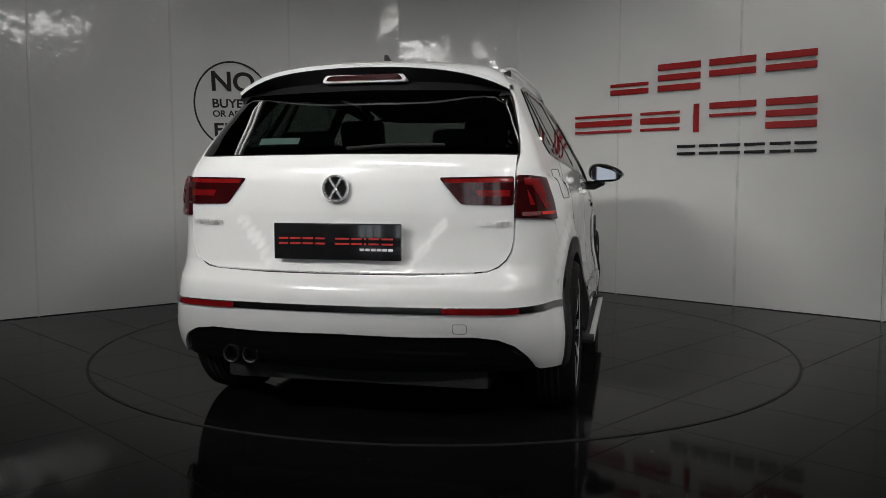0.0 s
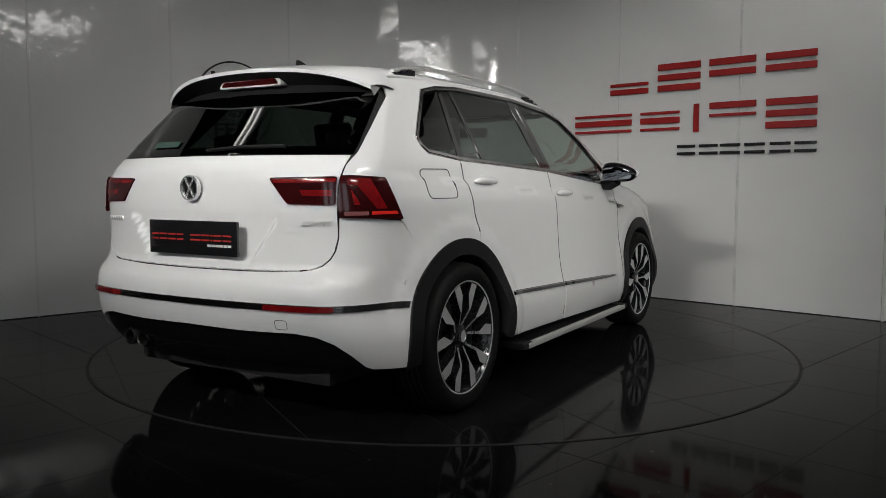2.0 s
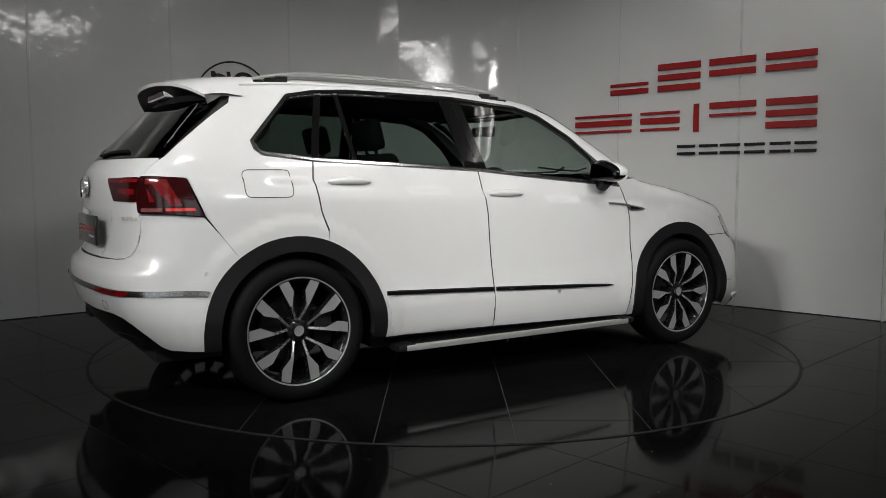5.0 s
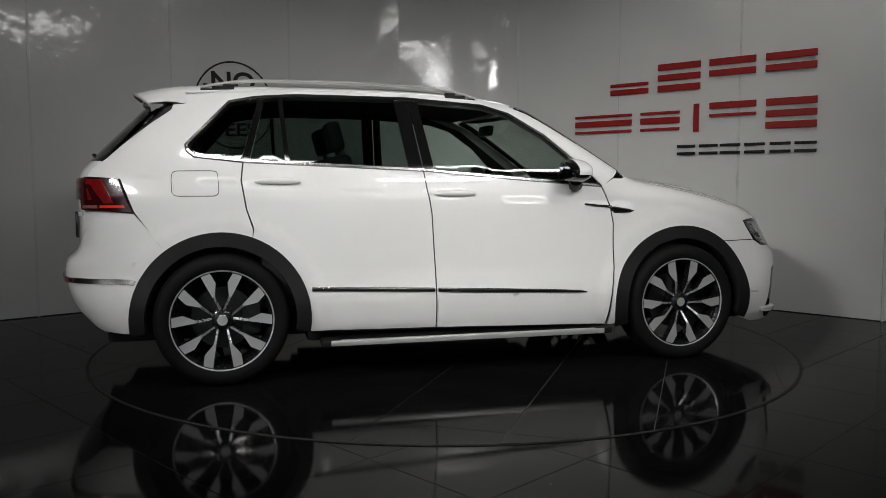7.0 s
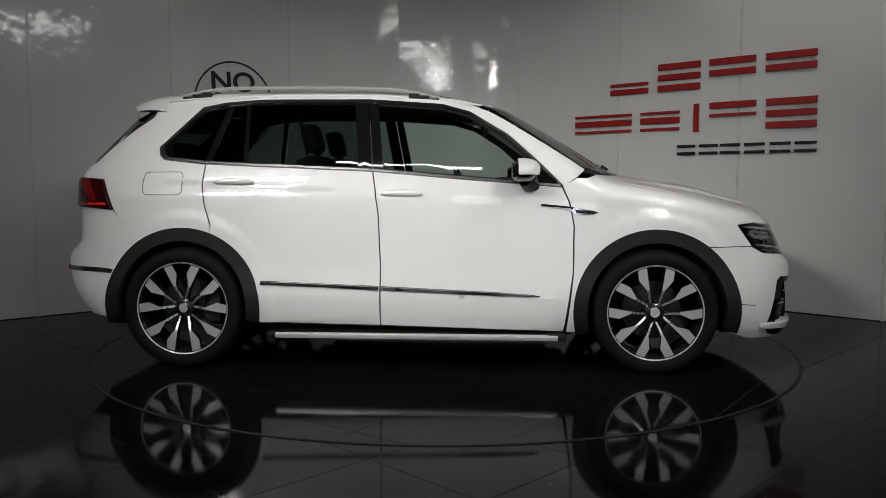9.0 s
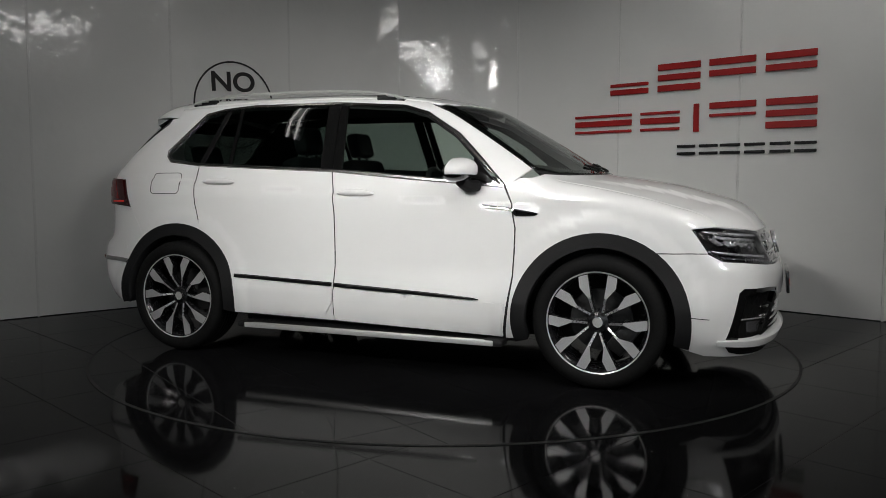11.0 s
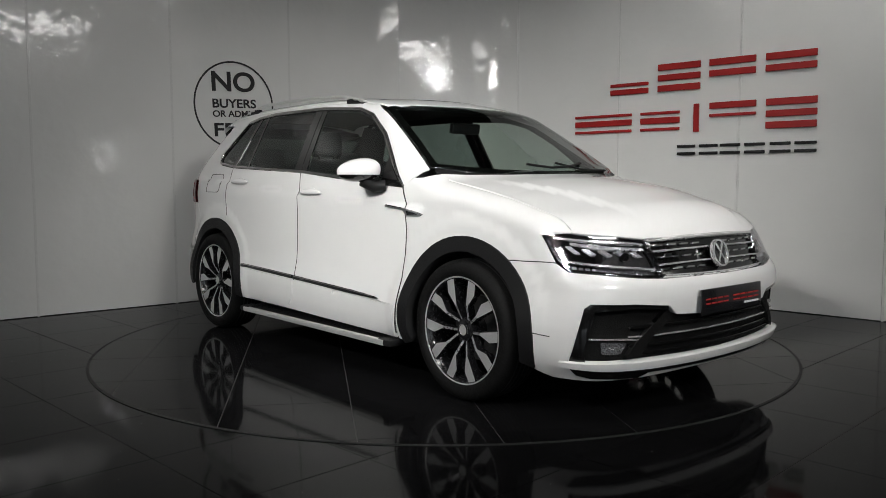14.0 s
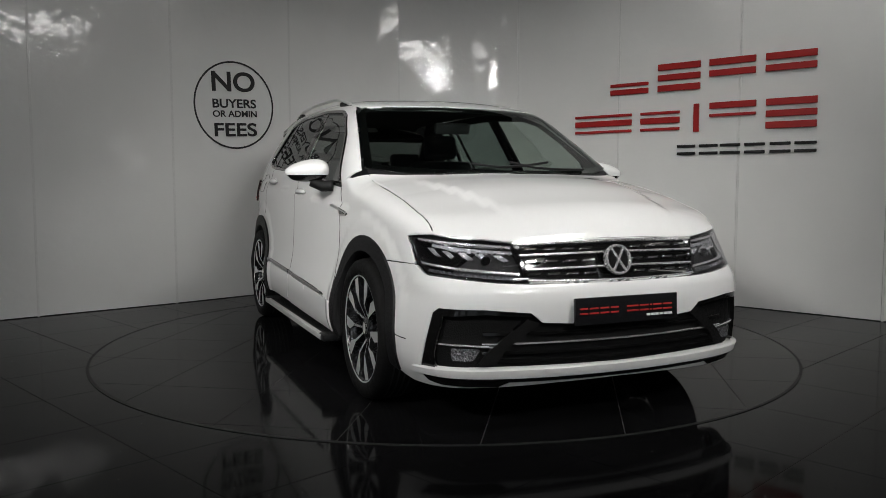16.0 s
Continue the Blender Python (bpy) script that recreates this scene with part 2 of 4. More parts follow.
def wr(x, y, z):
    return (WRAP * math.atan2(-y, REAR_AXIS - x), z)


def wf(x, y, z):
    return (WRAP * math.atan2(-y, x - FRONT_AXIS), z)


def on_side(x, z):
    return tuple(cast(*rays("side", np.array([[x, z]])))[0])


def on_front(y, z):
    return tuple(cast(*rays("front", np.array([[y, z]])))[0])


def on_rear(y, z):
    return tuple(cast(*rays("rear", np.array([[y, z]])))[0])


def on_top(x, y):
    return tuple(cast(*rays("top", np.array([[x, y]])))[0])


def both(half):
    """Closes the right half of an outline with its mirror image."""
    return list(half) + [(-a, b) for a, b in reversed(half) if abs(a) > 1e-6]


def both_top(half):
    return list(half) + [(a, -b) for a, b in reversed(half) if abs(b) > 1e-6]


def arc(cx, r, a0, a1, n=20):
    return [(cx + r * math.cos(radians(a0 + (a1 - a0) * i / n)), .355 + r * math.sin(radians(a0 + (a1 - a0) * i / n))) for i in range(n + 1)]


def rounded(pts, r, n=4):
    """Rounds an outline's corners."""
    out, m = [], len(pts)
    for i in range(m):
        p, a, b = (np.array(pts[k % m], float) for k in (i, i - 1, i + 1))
        ra, rb = min(r, np.linalg.norm(a - p) * .45), min(r, np.linalg.norm(b - p) * .45)
        s, e = p + (a - p) / np.linalg.norm(a - p) * ra, p + (b - p) / np.linalg.norm(b - p) * rb
        for k in range(n + 1):
            t = k / n
            out.append(tuple(s * (1 - t) ** 2 + p * 2 * t * (1 - t) + e * t * t))
    return out


def inset(pts, d):
    """Moves an outline inwards."""
    P = np.array(pts, float)
    area2 = np.sum(P[:, 0] * np.roll(P[:, 1], -1) - np.roll(P[:, 0], -1) * P[:, 1])
    t = np.roll(P, -1, 0) - np.roll(P, 1, 0)
    t /= np.linalg.norm(t, axis=1)[:, None]
    n = np.stack([-t[:, 1], t[:, 0]], 1) * (1 if area2 > 0 else -1)
    return [tuple(v) for v in P + n * d]


def ribbon(path, w):
    """An outline of width w along a path."""
    P = np.array(path, float)
    t = np.gradient(P, axis=0)
    t /= np.linalg.norm(t, axis=1)[:, None]
    n = np.stack([-t[:, 1], t[:, 0]], 1) * np.reshape(w, (-1, 1)) / 2
    return [tuple(v) for v in P + n] + [tuple(v) for v in (P - n)[::-1]]


def within(loops, q):
    c = np.zeros(len(q), bool)
    for L in loops:
        L = np.array(L)
        for (x0, y0), (x1, y1) in zip(L, np.roll(L, -1, 0)):
            if y0 != y1:
                c ^= ((y0 > q[:, 1]) != (y1 > q[:, 1])) & (q[:, 0] < (x1 - x0) * (q[:, 1] - y0) / (y1 - y0) + x0)
    return c


def skin(kind, loops, step=.03, off=0.0, thick=.012, flip=False):
    """A sheet of the car's skin inside outlines, with a turned-in rim: points, faces, normals."""
    pts, edges = [], []
    for L in loops:
        L = np.array(L)
        base, ring = len(pts), []
        for a, b in zip(L, np.roll(L, -1, 0)):
            k = max(1, int(np.ceil(np.linalg.norm(b - a) / step)))
            if np.linalg.norm(b - a) > 1e-6:
                ring += [a + (b - a) * i / k for i in range(k)]
        pts += ring
        edges += [(base + i, base + (i + 1) % len(ring)) for i in range(len(ring))]
    B = np.array(pts)
    lo, hi = B.min(0), B.max(0)
    gx, gy = np.meshgrid(np.arange(lo[0] + step / 2, hi[0], step), np.arange(lo[1] + step / 2, hi[1], step))
    G = np.stack([gx.ravel(), gy.ravel()], 1)
    if len(G):
        G = G[within(loops, G)]
    if len(G):
        far = np.ones(len(G), bool)
        for i in range(0, len(B), 200):
            far &= (np.linalg.norm(G[:, None] - B[None, i:i + 200], axis=2) > step * .55).all(1)
        G = G[far]
    Q = [Vector(p) for p in B] + [Vector(p) for p in G]
    V, _, F, *_ = geometry.delaunay_2d_cdt(Q, edges, [], 0, 1e-6)
    V = np.array([tuple(v) for v in V])
    F = np.array([tuple(f) for f in F])
    F = F[within(loops, V[F].mean(1))]
    P = cast(*rays(kind, V))
    ok = ~np.isnan(P[F]).any((1, 2))
    if kind == "side":
        ok &= (np.nan_to_num(np.abs(P[:, 1]))[F] > .57).all(1)
    F, P = F[ok], np.nan_to_num(P)
    N = gradient(P)
    P = P + N * off
    fn = np.cross(P[F[:, 1]] - P[F[:, 0]], P[F[:, 2]] - P[F[:, 0]])
    back = (fn * N[F].mean(1)).sum(1) < 0
    F[back] = F[back][:, ::-1]
    count = {}
    for f in F:
        for i in range(3):
            a, b = f[i], f[(i + 1) % 3]
            count[(a, b)] = 1
    rim = [e for e in count if (e[1], e[0]) not in count]
    used = sorted({v for e in rim for v in e})
    n0, n1 = len(P), len(P) + len(used)
    top = {v: n0 + i for i, v in enumerate(used)}
    low = {v: n1 + i for i, v in enumerate(used)}
    faces = [tuple(int(v) for v in f) for f in F]
    side = {v: np.zeros(3) for v in used}
    for a, b in rim:
        w = np.cross(P[b] - P[a], N[a])
        side[a], side[b] = side[a] + w, side[b] + w
        faces.append((top[a], low[a], low[b], top[b]))
    S = np.array([side[v] / (np.linalg.norm(side[v]) + 1e-12) for v in used]).reshape(-1, 3)
    S2 = S + N[used]
    P = np.concatenate([P, P[used], P[used] - N[used] * thick])
    N = np.concatenate([N, S2 / np.linalg.norm(S2, axis=1)[:, None], S])
    if flip:
        P, N = P * [1, -1, 1], N * [1, -1, 1]
        faces = [f[::-1] for f in faces]
    return P, faces, N


def panel(name, kind, loops, mat, parent, label="", step=.03, off=0.0, thick=.012, sides="r"):
    """Panels of the skin, on the right side, the left side or both."""
    if not isinstance(loops[0][0], (tuple, list, np.ndarray)):
        loops = [loops]
    out = []
    for s in sides:
        P, F, N = skin(kind, loops, step, off, thick, s == "l")
        out.append(link(name, P, F, mat, parent, label, N))
    return out if len(out) > 1 else out[0]


# ---- the room ----
M_PANEL = material("white_wall_sheet", (.80, .80, .78), .06, stain=.03, stain_scale=1.2, bump=.16, bump_scale=8.5)
M_JOINT = material("white_joint_strip", (.74, .74, .72), .25, grain=.04)
M_DARKGAP = material("dark_joint", (.05, .05, .05), .6, grain=.2)
M_HALL = material("grey_hall_wall", (.09, .09, .095), .7, grain=.1, scale=8, stain=.15)
M_CEIL = material("dark_ceiling", (.05, .05, .05), .8, grain=.1, stain=.2)
M_TILE = material("polished_black_granite", (.007, .007, .0075), .07, grain=.45, scale=260, stain=.25, stain_scale=2.2, bump=.006, bump_scale=7, spec=.035)
M_GROUT = material("grey_grout", (.095, .092, .09), .8, grain=.35)
M_SIGNR = material("red_sign_acrylic", (.36, .010, .009), .45, grain=.05)
M_SIGNK = material("black_sign_acrylic", (.012, .012, .012), .35, coat=.3, grain=.1)
M_SPECK = material("pale_dust_and_glints", (.6, .6, .58), .8, grain=.2)
M_STICK = material("black_vinyl", (.014, .014, .014), .45, grain=.1)
M_TUBE = material("lamp_tube", (.9, .9, .9), .4, glow=(1, .97, .93, 4))
M_DAY = material("daylight_pane", (.5, .5, .5), .5, glow=(.85, .93, 1, 1.5))
M_LAMPBODY = material("white_lamp_housing", (.6, .6, .6), .5, grain=.05)

V5, V7 = Vector((1.664, 2.287, 0)), Vector((3.42, .70, 0))
RIGHT = (V7 - V5).normalized()
CORNERS = [Vector(v) for v in ((-6.05, -1.42, 0), (-5.12, -.64, 0), (-4.19, .145, 0), (-3.264, .928, 0), (-2.39, 1.658, 0), (-1.505, 2.45, 0), (-.474, 3.10, 0))]
CORNERS += [V5 - RIGHT * 1.2] + [V5 + RIGHT * (1.172 * i) for i in range(6)]
HIGH = 3.9


def wall_panels():
    wall = thing("wall_back", "glossy white sheet-clad wall round the turntable", "wall", kind="structure")
    last = len(CORNERS) - 1
    ways = [(CORNERS[min(i + 1, last)] - CORNERS[max(i - 1, 0)]).normalized() for i in range(last + 1)]
    ways[7] = (ways[7] + RIGHT * 1.2).normalized()
    for i in range(last):
        a, b = CORNERS[i], CORNERS[i + 1]
        size = (b - a).length
        def at(t):
            h = ((2 * t - 3) * t * t + 1, ((t - 2) * t + 1) * t, (3 - 2 * t) * t * t, (t - 1) * t * t)
            g = ((6 * t - 6) * t, (3 * t - 4) * t + 1, (6 - 6 * t) * t, (3 * t - 2) * t)
            p = a * h[0] + ways[i] * (size * h[1]) + b * h[2] + ways[i + 1] * (size * h[3])
            d = a * g[0] + ways[i] * (size * g[1]) + b * g[2] + ways[i + 1] * (size * g[3])
            return p, Vector((-d.y, d.x, 0)).normalized()
        for name, front, back, cut, mat in (("panel", 0, .05, .0035 if i > 6 else .002, M_PANEL), ("backing", .055, .16, -.015, M_DARKGAP)):
            bm = bmesh.new()
            rows = []
            n = 10
            for k in range(n + 1):
                p, w = at(cut + (1 - 2 * cut) * k / n)
                lowest = .006 if name == "panel" else 0
                rows.append([bm.verts.new(p + w * o + Vector((0, 0, z))) for o, z in ((front, lowest), (front, HIGH), (back, HIGH), (back, lowest))])
            for r, q in zip(rows, rows[1:]):
                for k in range(4):
                    bm.faces.new((r[k], q[k], q[(k + 1) % 4], r[(k + 1) % 4]))
            bm.faces.new(rows[0])
            bm.faces.new(rows[-1][::-1])
            part(name, bm, mat, wall)
    for i, c in enumerate(CORNERS[1:-1]):
        d = CORNERS[i + 2] - CORNERS[i]
        m = Matrix.Translation(c) @ Matrix.Rotation(math.atan2(d.y, d.x), 4, "Z")
        left, wide = (.0, .016) if c.x > .5 else (-.010, .010)
        bm = box(bmesh.new(), left, -.005 if c.x > .5 else -.001, .0, wide, .05, HIGH, .001, 1)
        bm.transform(m)
        part("joint_strip", bm, M_JOINT, wall, smooth=False)


def hall():
    bm = box(bmesh.new(), -9, -14.2, 0, 9, -14, 4.6)
    tagged(part("wall_south", bm, M_HALL, None, smooth=False), "plain grey hall wall", "wall", kind="structure")
    for wx in (-5.2, -2.4, .6, 3.4):
        w = thing("window_1", "tall hall window with daylight behind", "window", pose(wx, -13.98, 0), kind="structure")
        bm = box(bmesh.new(), -.95, -.02, .9, .95, 0, 3.9)
        part("pane", bm, M_DAY, w, "bright daylight pane", smooth=False)
        for fx in (-1, -.38, .24, .86):
            part("window_frame", box(bmesh.new(), fx, -.02, .84, fx + .14, .04, 3.96), M_LAMPBODY, w, smooth=False)
        for fz in (.84, 1.9, 2.75, 3.35, 3.9):
            part("window_frame", box(bmesh.new(), -.94, -.02, fz, .94, .03, fz + .06), M_LAMPBODY, w, smooth=False)
    bm = box(bmesh.new(), -9.2, -14.2, 0, -9, 6.4, 4.6)
    tagged(part("wall_west", bm, M_HALL, None, smooth=False), "plain grey hall wall", "wall", kind="structure")
    bm = box(bmesh.new(), 9, -14.2, 0, 9.2, 6.4, 4.6)
    tagged(part("wall_east", bm, M_HALL, None, smooth=False), "plain grey hall wall", "wall", kind="structure")
    bm = box(bmesh.new(), -9, 6.2, 0, 9, 6.4, 4.6)
    tagged(part("wall_north", bm, M_HALL, None, smooth=False), "plain grey hall wall", "wall", kind="structure")
    bm = box(bmesh.new(), -9.2, -14.2, 4.6, 9.2, 6.4, 4.8)
    tagged(part("ceiling", bm, M_CEIL, None, smooth=False), "dark hall ceiling", "ceiling", kind="structure")


def lamps():
    first = None
    # The two added wall washers get the same fixture as the others.
    for lx, ly, lz, lr in LAMPS + FAR_LAMPS:
        if first is None:
            first = thing("ceiling_lamp", "white twin-tube ceiling lamp hung below the ceiling", "lamp", pose(lx, ly, lz), group="ceiling lamps")
            bm = box(bmesh.new(), -.78, -.12, .02, .78, .12, .09, .01)
            part("housing", bm, M_LAMPBODY, first)
            for s in (-.06, .06):
                part("tube", tube(bmesh.new(), [(-.75, s, 0), (.75, s, 0)], .016, 10), M_TUBE, first, "glowing white tube")
            for s in (-.6, .6):
                part("cable", tube(bmesh.new(), [(s, 0, .09), (s, 0, 4.6 - lz)], .006, 6), M_LAMPBODY, first)
        else:
            copy_thing(first, pose(lx, ly, lz, 0, 0, lr))


TABLE_R = 2.2525


def clip_round(poly, r, n=160):
    """The part of a convex tile inside a circle."""
    for k in range(n):
        w = Vector((math.cos(2 * math.pi * k / n), math.sin(2 * math.pi * k / n)))
        out = []
        for p, q in zip(poly, poly[1:] + poly[:1]):
            a, b = p.dot(w) - r, q.dot(w) - r
            if a <= 0:
                out.append(p)
            if a * b < 0:
                out.append(p.lerp(q, a / (a - b)))
        poly = out
        if len(poly) < 3:
            return None
    return poly


def tile_mesh(name, poly, parent, z=0.0):
    bm = bmesh.new()
    prism(bm, [tuple(p) for p in poly], z - (.0022 if z > 0 else .02), z, "z")
    return part(name, bm, M_TILE, parent, smooth=False)


def floor():
    ground = thing("floor", "polished black granite floor laid diagonally", "floor", kind="structure")
    bm = bmesh.new()
    n = 96
    rim = [bm.verts.new((TABLE_R * 1.003 * math.cos(2 * math.pi * i / n), TABLE_R * 1.003 * math.sin(2 * math.pi * i / n), -.0025)) for i in range(n)]
    out = []
    for i in range(n):
        a = 2 * math.pi * i / n
        k = 16 / max(abs(math.cos(a)), abs(math.sin(a)))
        out.append(bm.verts.new((k * math.cos(a), k * math.sin(a), -.0025)))
    for i in range(n):
        bm.faces.new((rim[i], rim[(i + 1) % n], out[(i + 1) % n], out[i]))
    part("grout_bed", bm, M_GROUT, ground, smooth=False)
    return ground


def tiles(ground, table):
    """Square granite tiles set at forty-five degrees, on the floor and on the turntable."""
    S, g = .60, .0020
    q = math.sqrt(.5)
    offu, offv = -2.096, -2.512          # joint lines across (1,1) and (1,-1)
    cells = []
    for i in range(-10, 16):
        for j in range(-10, 16):
            corners = []
            for du, dv in ((g, g), (S - g, g), (S - g, S - g), (g, S - g)):
                u, v = offu + i * S + du, offv + j * S + dv      # u along (-1,1)/sqrt2, v along (1,1)/sqrt2
                corners.append(Vector(((-u + v) * q, (u + v) * q)))
            mid = sum(corners, Vector((0, 0))) / 4
            cells.append((mid, corners))
    for mid, c in cells:
        if mid.y > 3.2 or mid.y < -6.2 or abs(mid.x) > 4.6 or mid.y - 2.9 > (1.9 - abs(mid.x)) * 1.0:
            continue
        far = [a.lerp(b, k / 12).length for a, b in zip(c, c[1:] + c[:1]) for k in range(12)]
        if max(far) > TABLE_R:
            tile_mesh("tile", c, ground)
    verts, faces = [], []
    for i in range(-30, 36):
        for j in range(-30, 36):
            u, v = offu + (i + .5) * S, offv + (j + .5) * S
            mid = Vector(((-u + v) * q, (u + v) * q))
            if abs(mid.x) > 14 or abs(mid.y) > 14:
                continue
            if not (mid.y > 3.2 or mid.y < -6.2 or abs(mid.x) > 4.6 or mid.y - 2.9 > (1.9 - abs(mid.x)) * 1.0):
                continue
            r, k = (S / 2 - g), len(verts)
            ring = [((-(u + a * r) + v + b * r) * q, (u + a * r + v + b * r) * q) for a, b in ((-1, -1), (1, -1), (1, 1), (-1, 1))]
            verts += [(x, y, z) for z in (-.02, 0.) for x, y in ring]
            faces.append((k + 4, k + 7, k + 6, k + 5))
            faces += [(k + e, k + 4 + e, k + 4 + (e + 1) % 4, k + (e + 1) % 4) for e in range(4)]
    link("tile_field", verts, faces, M_TILE, ground, kind="stuff")
    turn = Matrix.Rotation(radians(13), 2)
    for mid, c in cells:
        c = [turn @ p for p in c]
        far = [a.lerp(b, k / 12).length for a, b in zip(c, c[1:] + c[:1]) for k in range(12)]
        if min(far) < TABLE_R - .0022:
            poly = c if max(far) < TABLE_R - .003 else clip_round(c, TABLE_R - .003)
            if poly:
                tile_mesh("tile", poly, table, .003)


def dust():
    """White specks on the polished floor: dust, and glints painted as pale bits."""
    rnd = random.Random(4)
    verts, faces = [], []
    while len(faces) < 260:
        x, y = rnd.uniform(-3.2, 3.2), rnd.uniform(-4.2, 1.2)
        if math.hypot(x, y) < TABLE_R + .02 or y > 2.4 - abs(x):
            continue
        r = rnd.choice((.0012, .0016, .002, .0028))
        k, a0 = len(verts), rnd.uniform(0, 1)
        verts += [(x + r * math.cos(a0 + i * 1.05) * rnd.uniform(.6, 1.2), y + r * math.sin(a0 + i * 1.05) * rnd.uniform(.6, 1.2), .0012) for i in range(6)]
        faces.append(tuple(range(k, k + 6)))
    ob = link("dust", verts, faces, M_SPECK, None)
    tagged(ob, "white specks for dust and glints on the black floor", "dust", kind="stuff")


def sign():
    """Raised brand letters of the wall sign, drawn as plain bars."""
    m = Matrix.Translation(V5) @ Matrix.Rotation(math.atan2(RIGHT.y, RIGHT.x), 4, "Z")
    def row(name, label, mat, spans, z0, z1, deep):
        ob = thing(name, label, "sign", m)
        for s0, s1, bars in spans:
            for b0, b1 in bars:
                bm = box(bmesh.new(), s0, -.012 - deep, z0 + (z1 - z0) * b0, s1, -.012, z0 + (z1 - z0) * b1, .003, 1)
                part("bar", bm, mat, ob)
            zc = z0 + (z1 - z0) * (bars[0][0] + bars[0][1]) / 2
            part("standoff", box(bmesh.new(), (s0 + s1) / 2 - .006, -.012, zc - .006, (s0 + s1) / 2 + .006, .05, zc + .006), mat, ob)
    three, two, one, pair = [(0, .23), (.39, .61), (.77, 1)], [(0, .2), (.77, 1)], [(0, 1)], [(0, .28), (.72, 1)]
    upper = [(.39, .61), (.77, 1)]
    low, mid, high = [(0, .2), (.3, .42)], [(.36, .58), (.7, .8), (.1, .2)], [(.78, 1), (.5, .6)]
    row("wall_sign", "upper row of raised red acrylic bars on the white wall", M_SIGNR,
        [(-.071, .323, low), (.42, .826, three), (.909, 1.314, upper), (1.398, 1.806, upper)], 1.905, 2.152, .02)
    row("wall_sign", "lower row of raised red acrylic bars on the white wall", M_SIGNR,
        [(-.461, .158, mid), (.251, .639, mid), (.773, .822, one), (.919, 1.326, high), (1.411, 1.82, three)], 1.528, 1.776, .02)
    row("wall_sign", "small row of raised black acrylic bars under the red ones", M_SIGNK,
        [(.621, .794, pair), (.83, 1.0, pair), (1.02, 1.20, pair), (1.235, 1.41, pair), (1.45, 1.62, pair), (1.65, 1.824, pair)], 1.326, 1.416, .014)


def letters(text, wide, high, deep):
    """Flat lettering as a mesh of a given width and height about its centre."""
    cu = bpy.data.curves.new("lettering", "FONT")
    cu.body, cu.align_x, cu.size, cu.extrude, cu.offset = text, "CENTER", 1.0, .5, .022
    ob = new("lettering", cu)
    bpy.context.view_layer.update()
    me = bpy.data.meshes.new_from_object(ob.evaluated_get(bpy.context.evaluated_depsgraph_get()))
    bpy.data.objects.remove(ob)
    lo = [min(v.co[k] for v in me.vertices) for k in range(3)]
    hi = [max(v.co[k] for v in me.vertices) for k in range(3)]
    for v in me.vertices:
        v.co = Vector([((v.co[k] - lo[k]) / (hi[k] - lo[k]) - .5) * d for k, d in enumerate((wide, high, deep))])
    me.materials.clear()
    return me


def sticker():
    a, b = CORNERS[4], CORNERS[5]
    d = b - a
    m = Matrix.Translation(a) @ Matrix.Rotation(math.atan2(d.y, d.x), 4, "Z") @ Matrix.Translation((.600, -.003, 1.792)) @ Matrix.Rotation(radians(-2.3), 4, "Y") @ Matrix.Rotation(radians(90), 4, "X")
    ob = thing("wall_sticker", "round black vinyl lettering on the white wall", "sticker", m)
    bm = revolve(bmesh.new(), [(.386, 0), (.402, 0), (.402, .002), (.386, .002), (.386, 0)], 96, "z")
    part("ring", bm, M_STICK, ob)
    for text, s, z, wide, high in (("NO", 0, .203, .435, .183), ("BUYERS", 0, .004, .440, .083), ("OR ADMIN", 0, -.090, .445, .060), ("FEES", 0, -.236, .430, .125)):
        me = letters(text, wide, high, .0016)
        me.transform(Matrix.Translation((s, z + .012, .0008)))
        me.materials.append(M_STICK)
        o = new("lettering", me)
        o.parent = ob


# ---- the car ----
car = thing("car", "white five-door sport utility car with black wheel-arch trim on turntable", "car")
turntable = thing("turntable", "round black granite turntable flush with the floor", "turntable")

HOOD_EDGE = -.766
DLO = [(-.178, 1.281), (-.168, 1.240), (-.132, 1.212), (.118, 1.184), (1.097, 1.140), (1.611, 1.096), (2.165, 1.052), (2.014, 1.209), (1.85, 1.357), (1.647, 1.484),
       (1.484, 1.531), (1.039, 1.563), (.409, 1.566), (.188, 1.55), (.049, 1.522), (-.109, 1.354)]


def ws_edge():
    return [(1.69 + (2.298 - 1.69) * k / 8, -.632 - (.782 - .632) * k / 8) for k in range(9)]


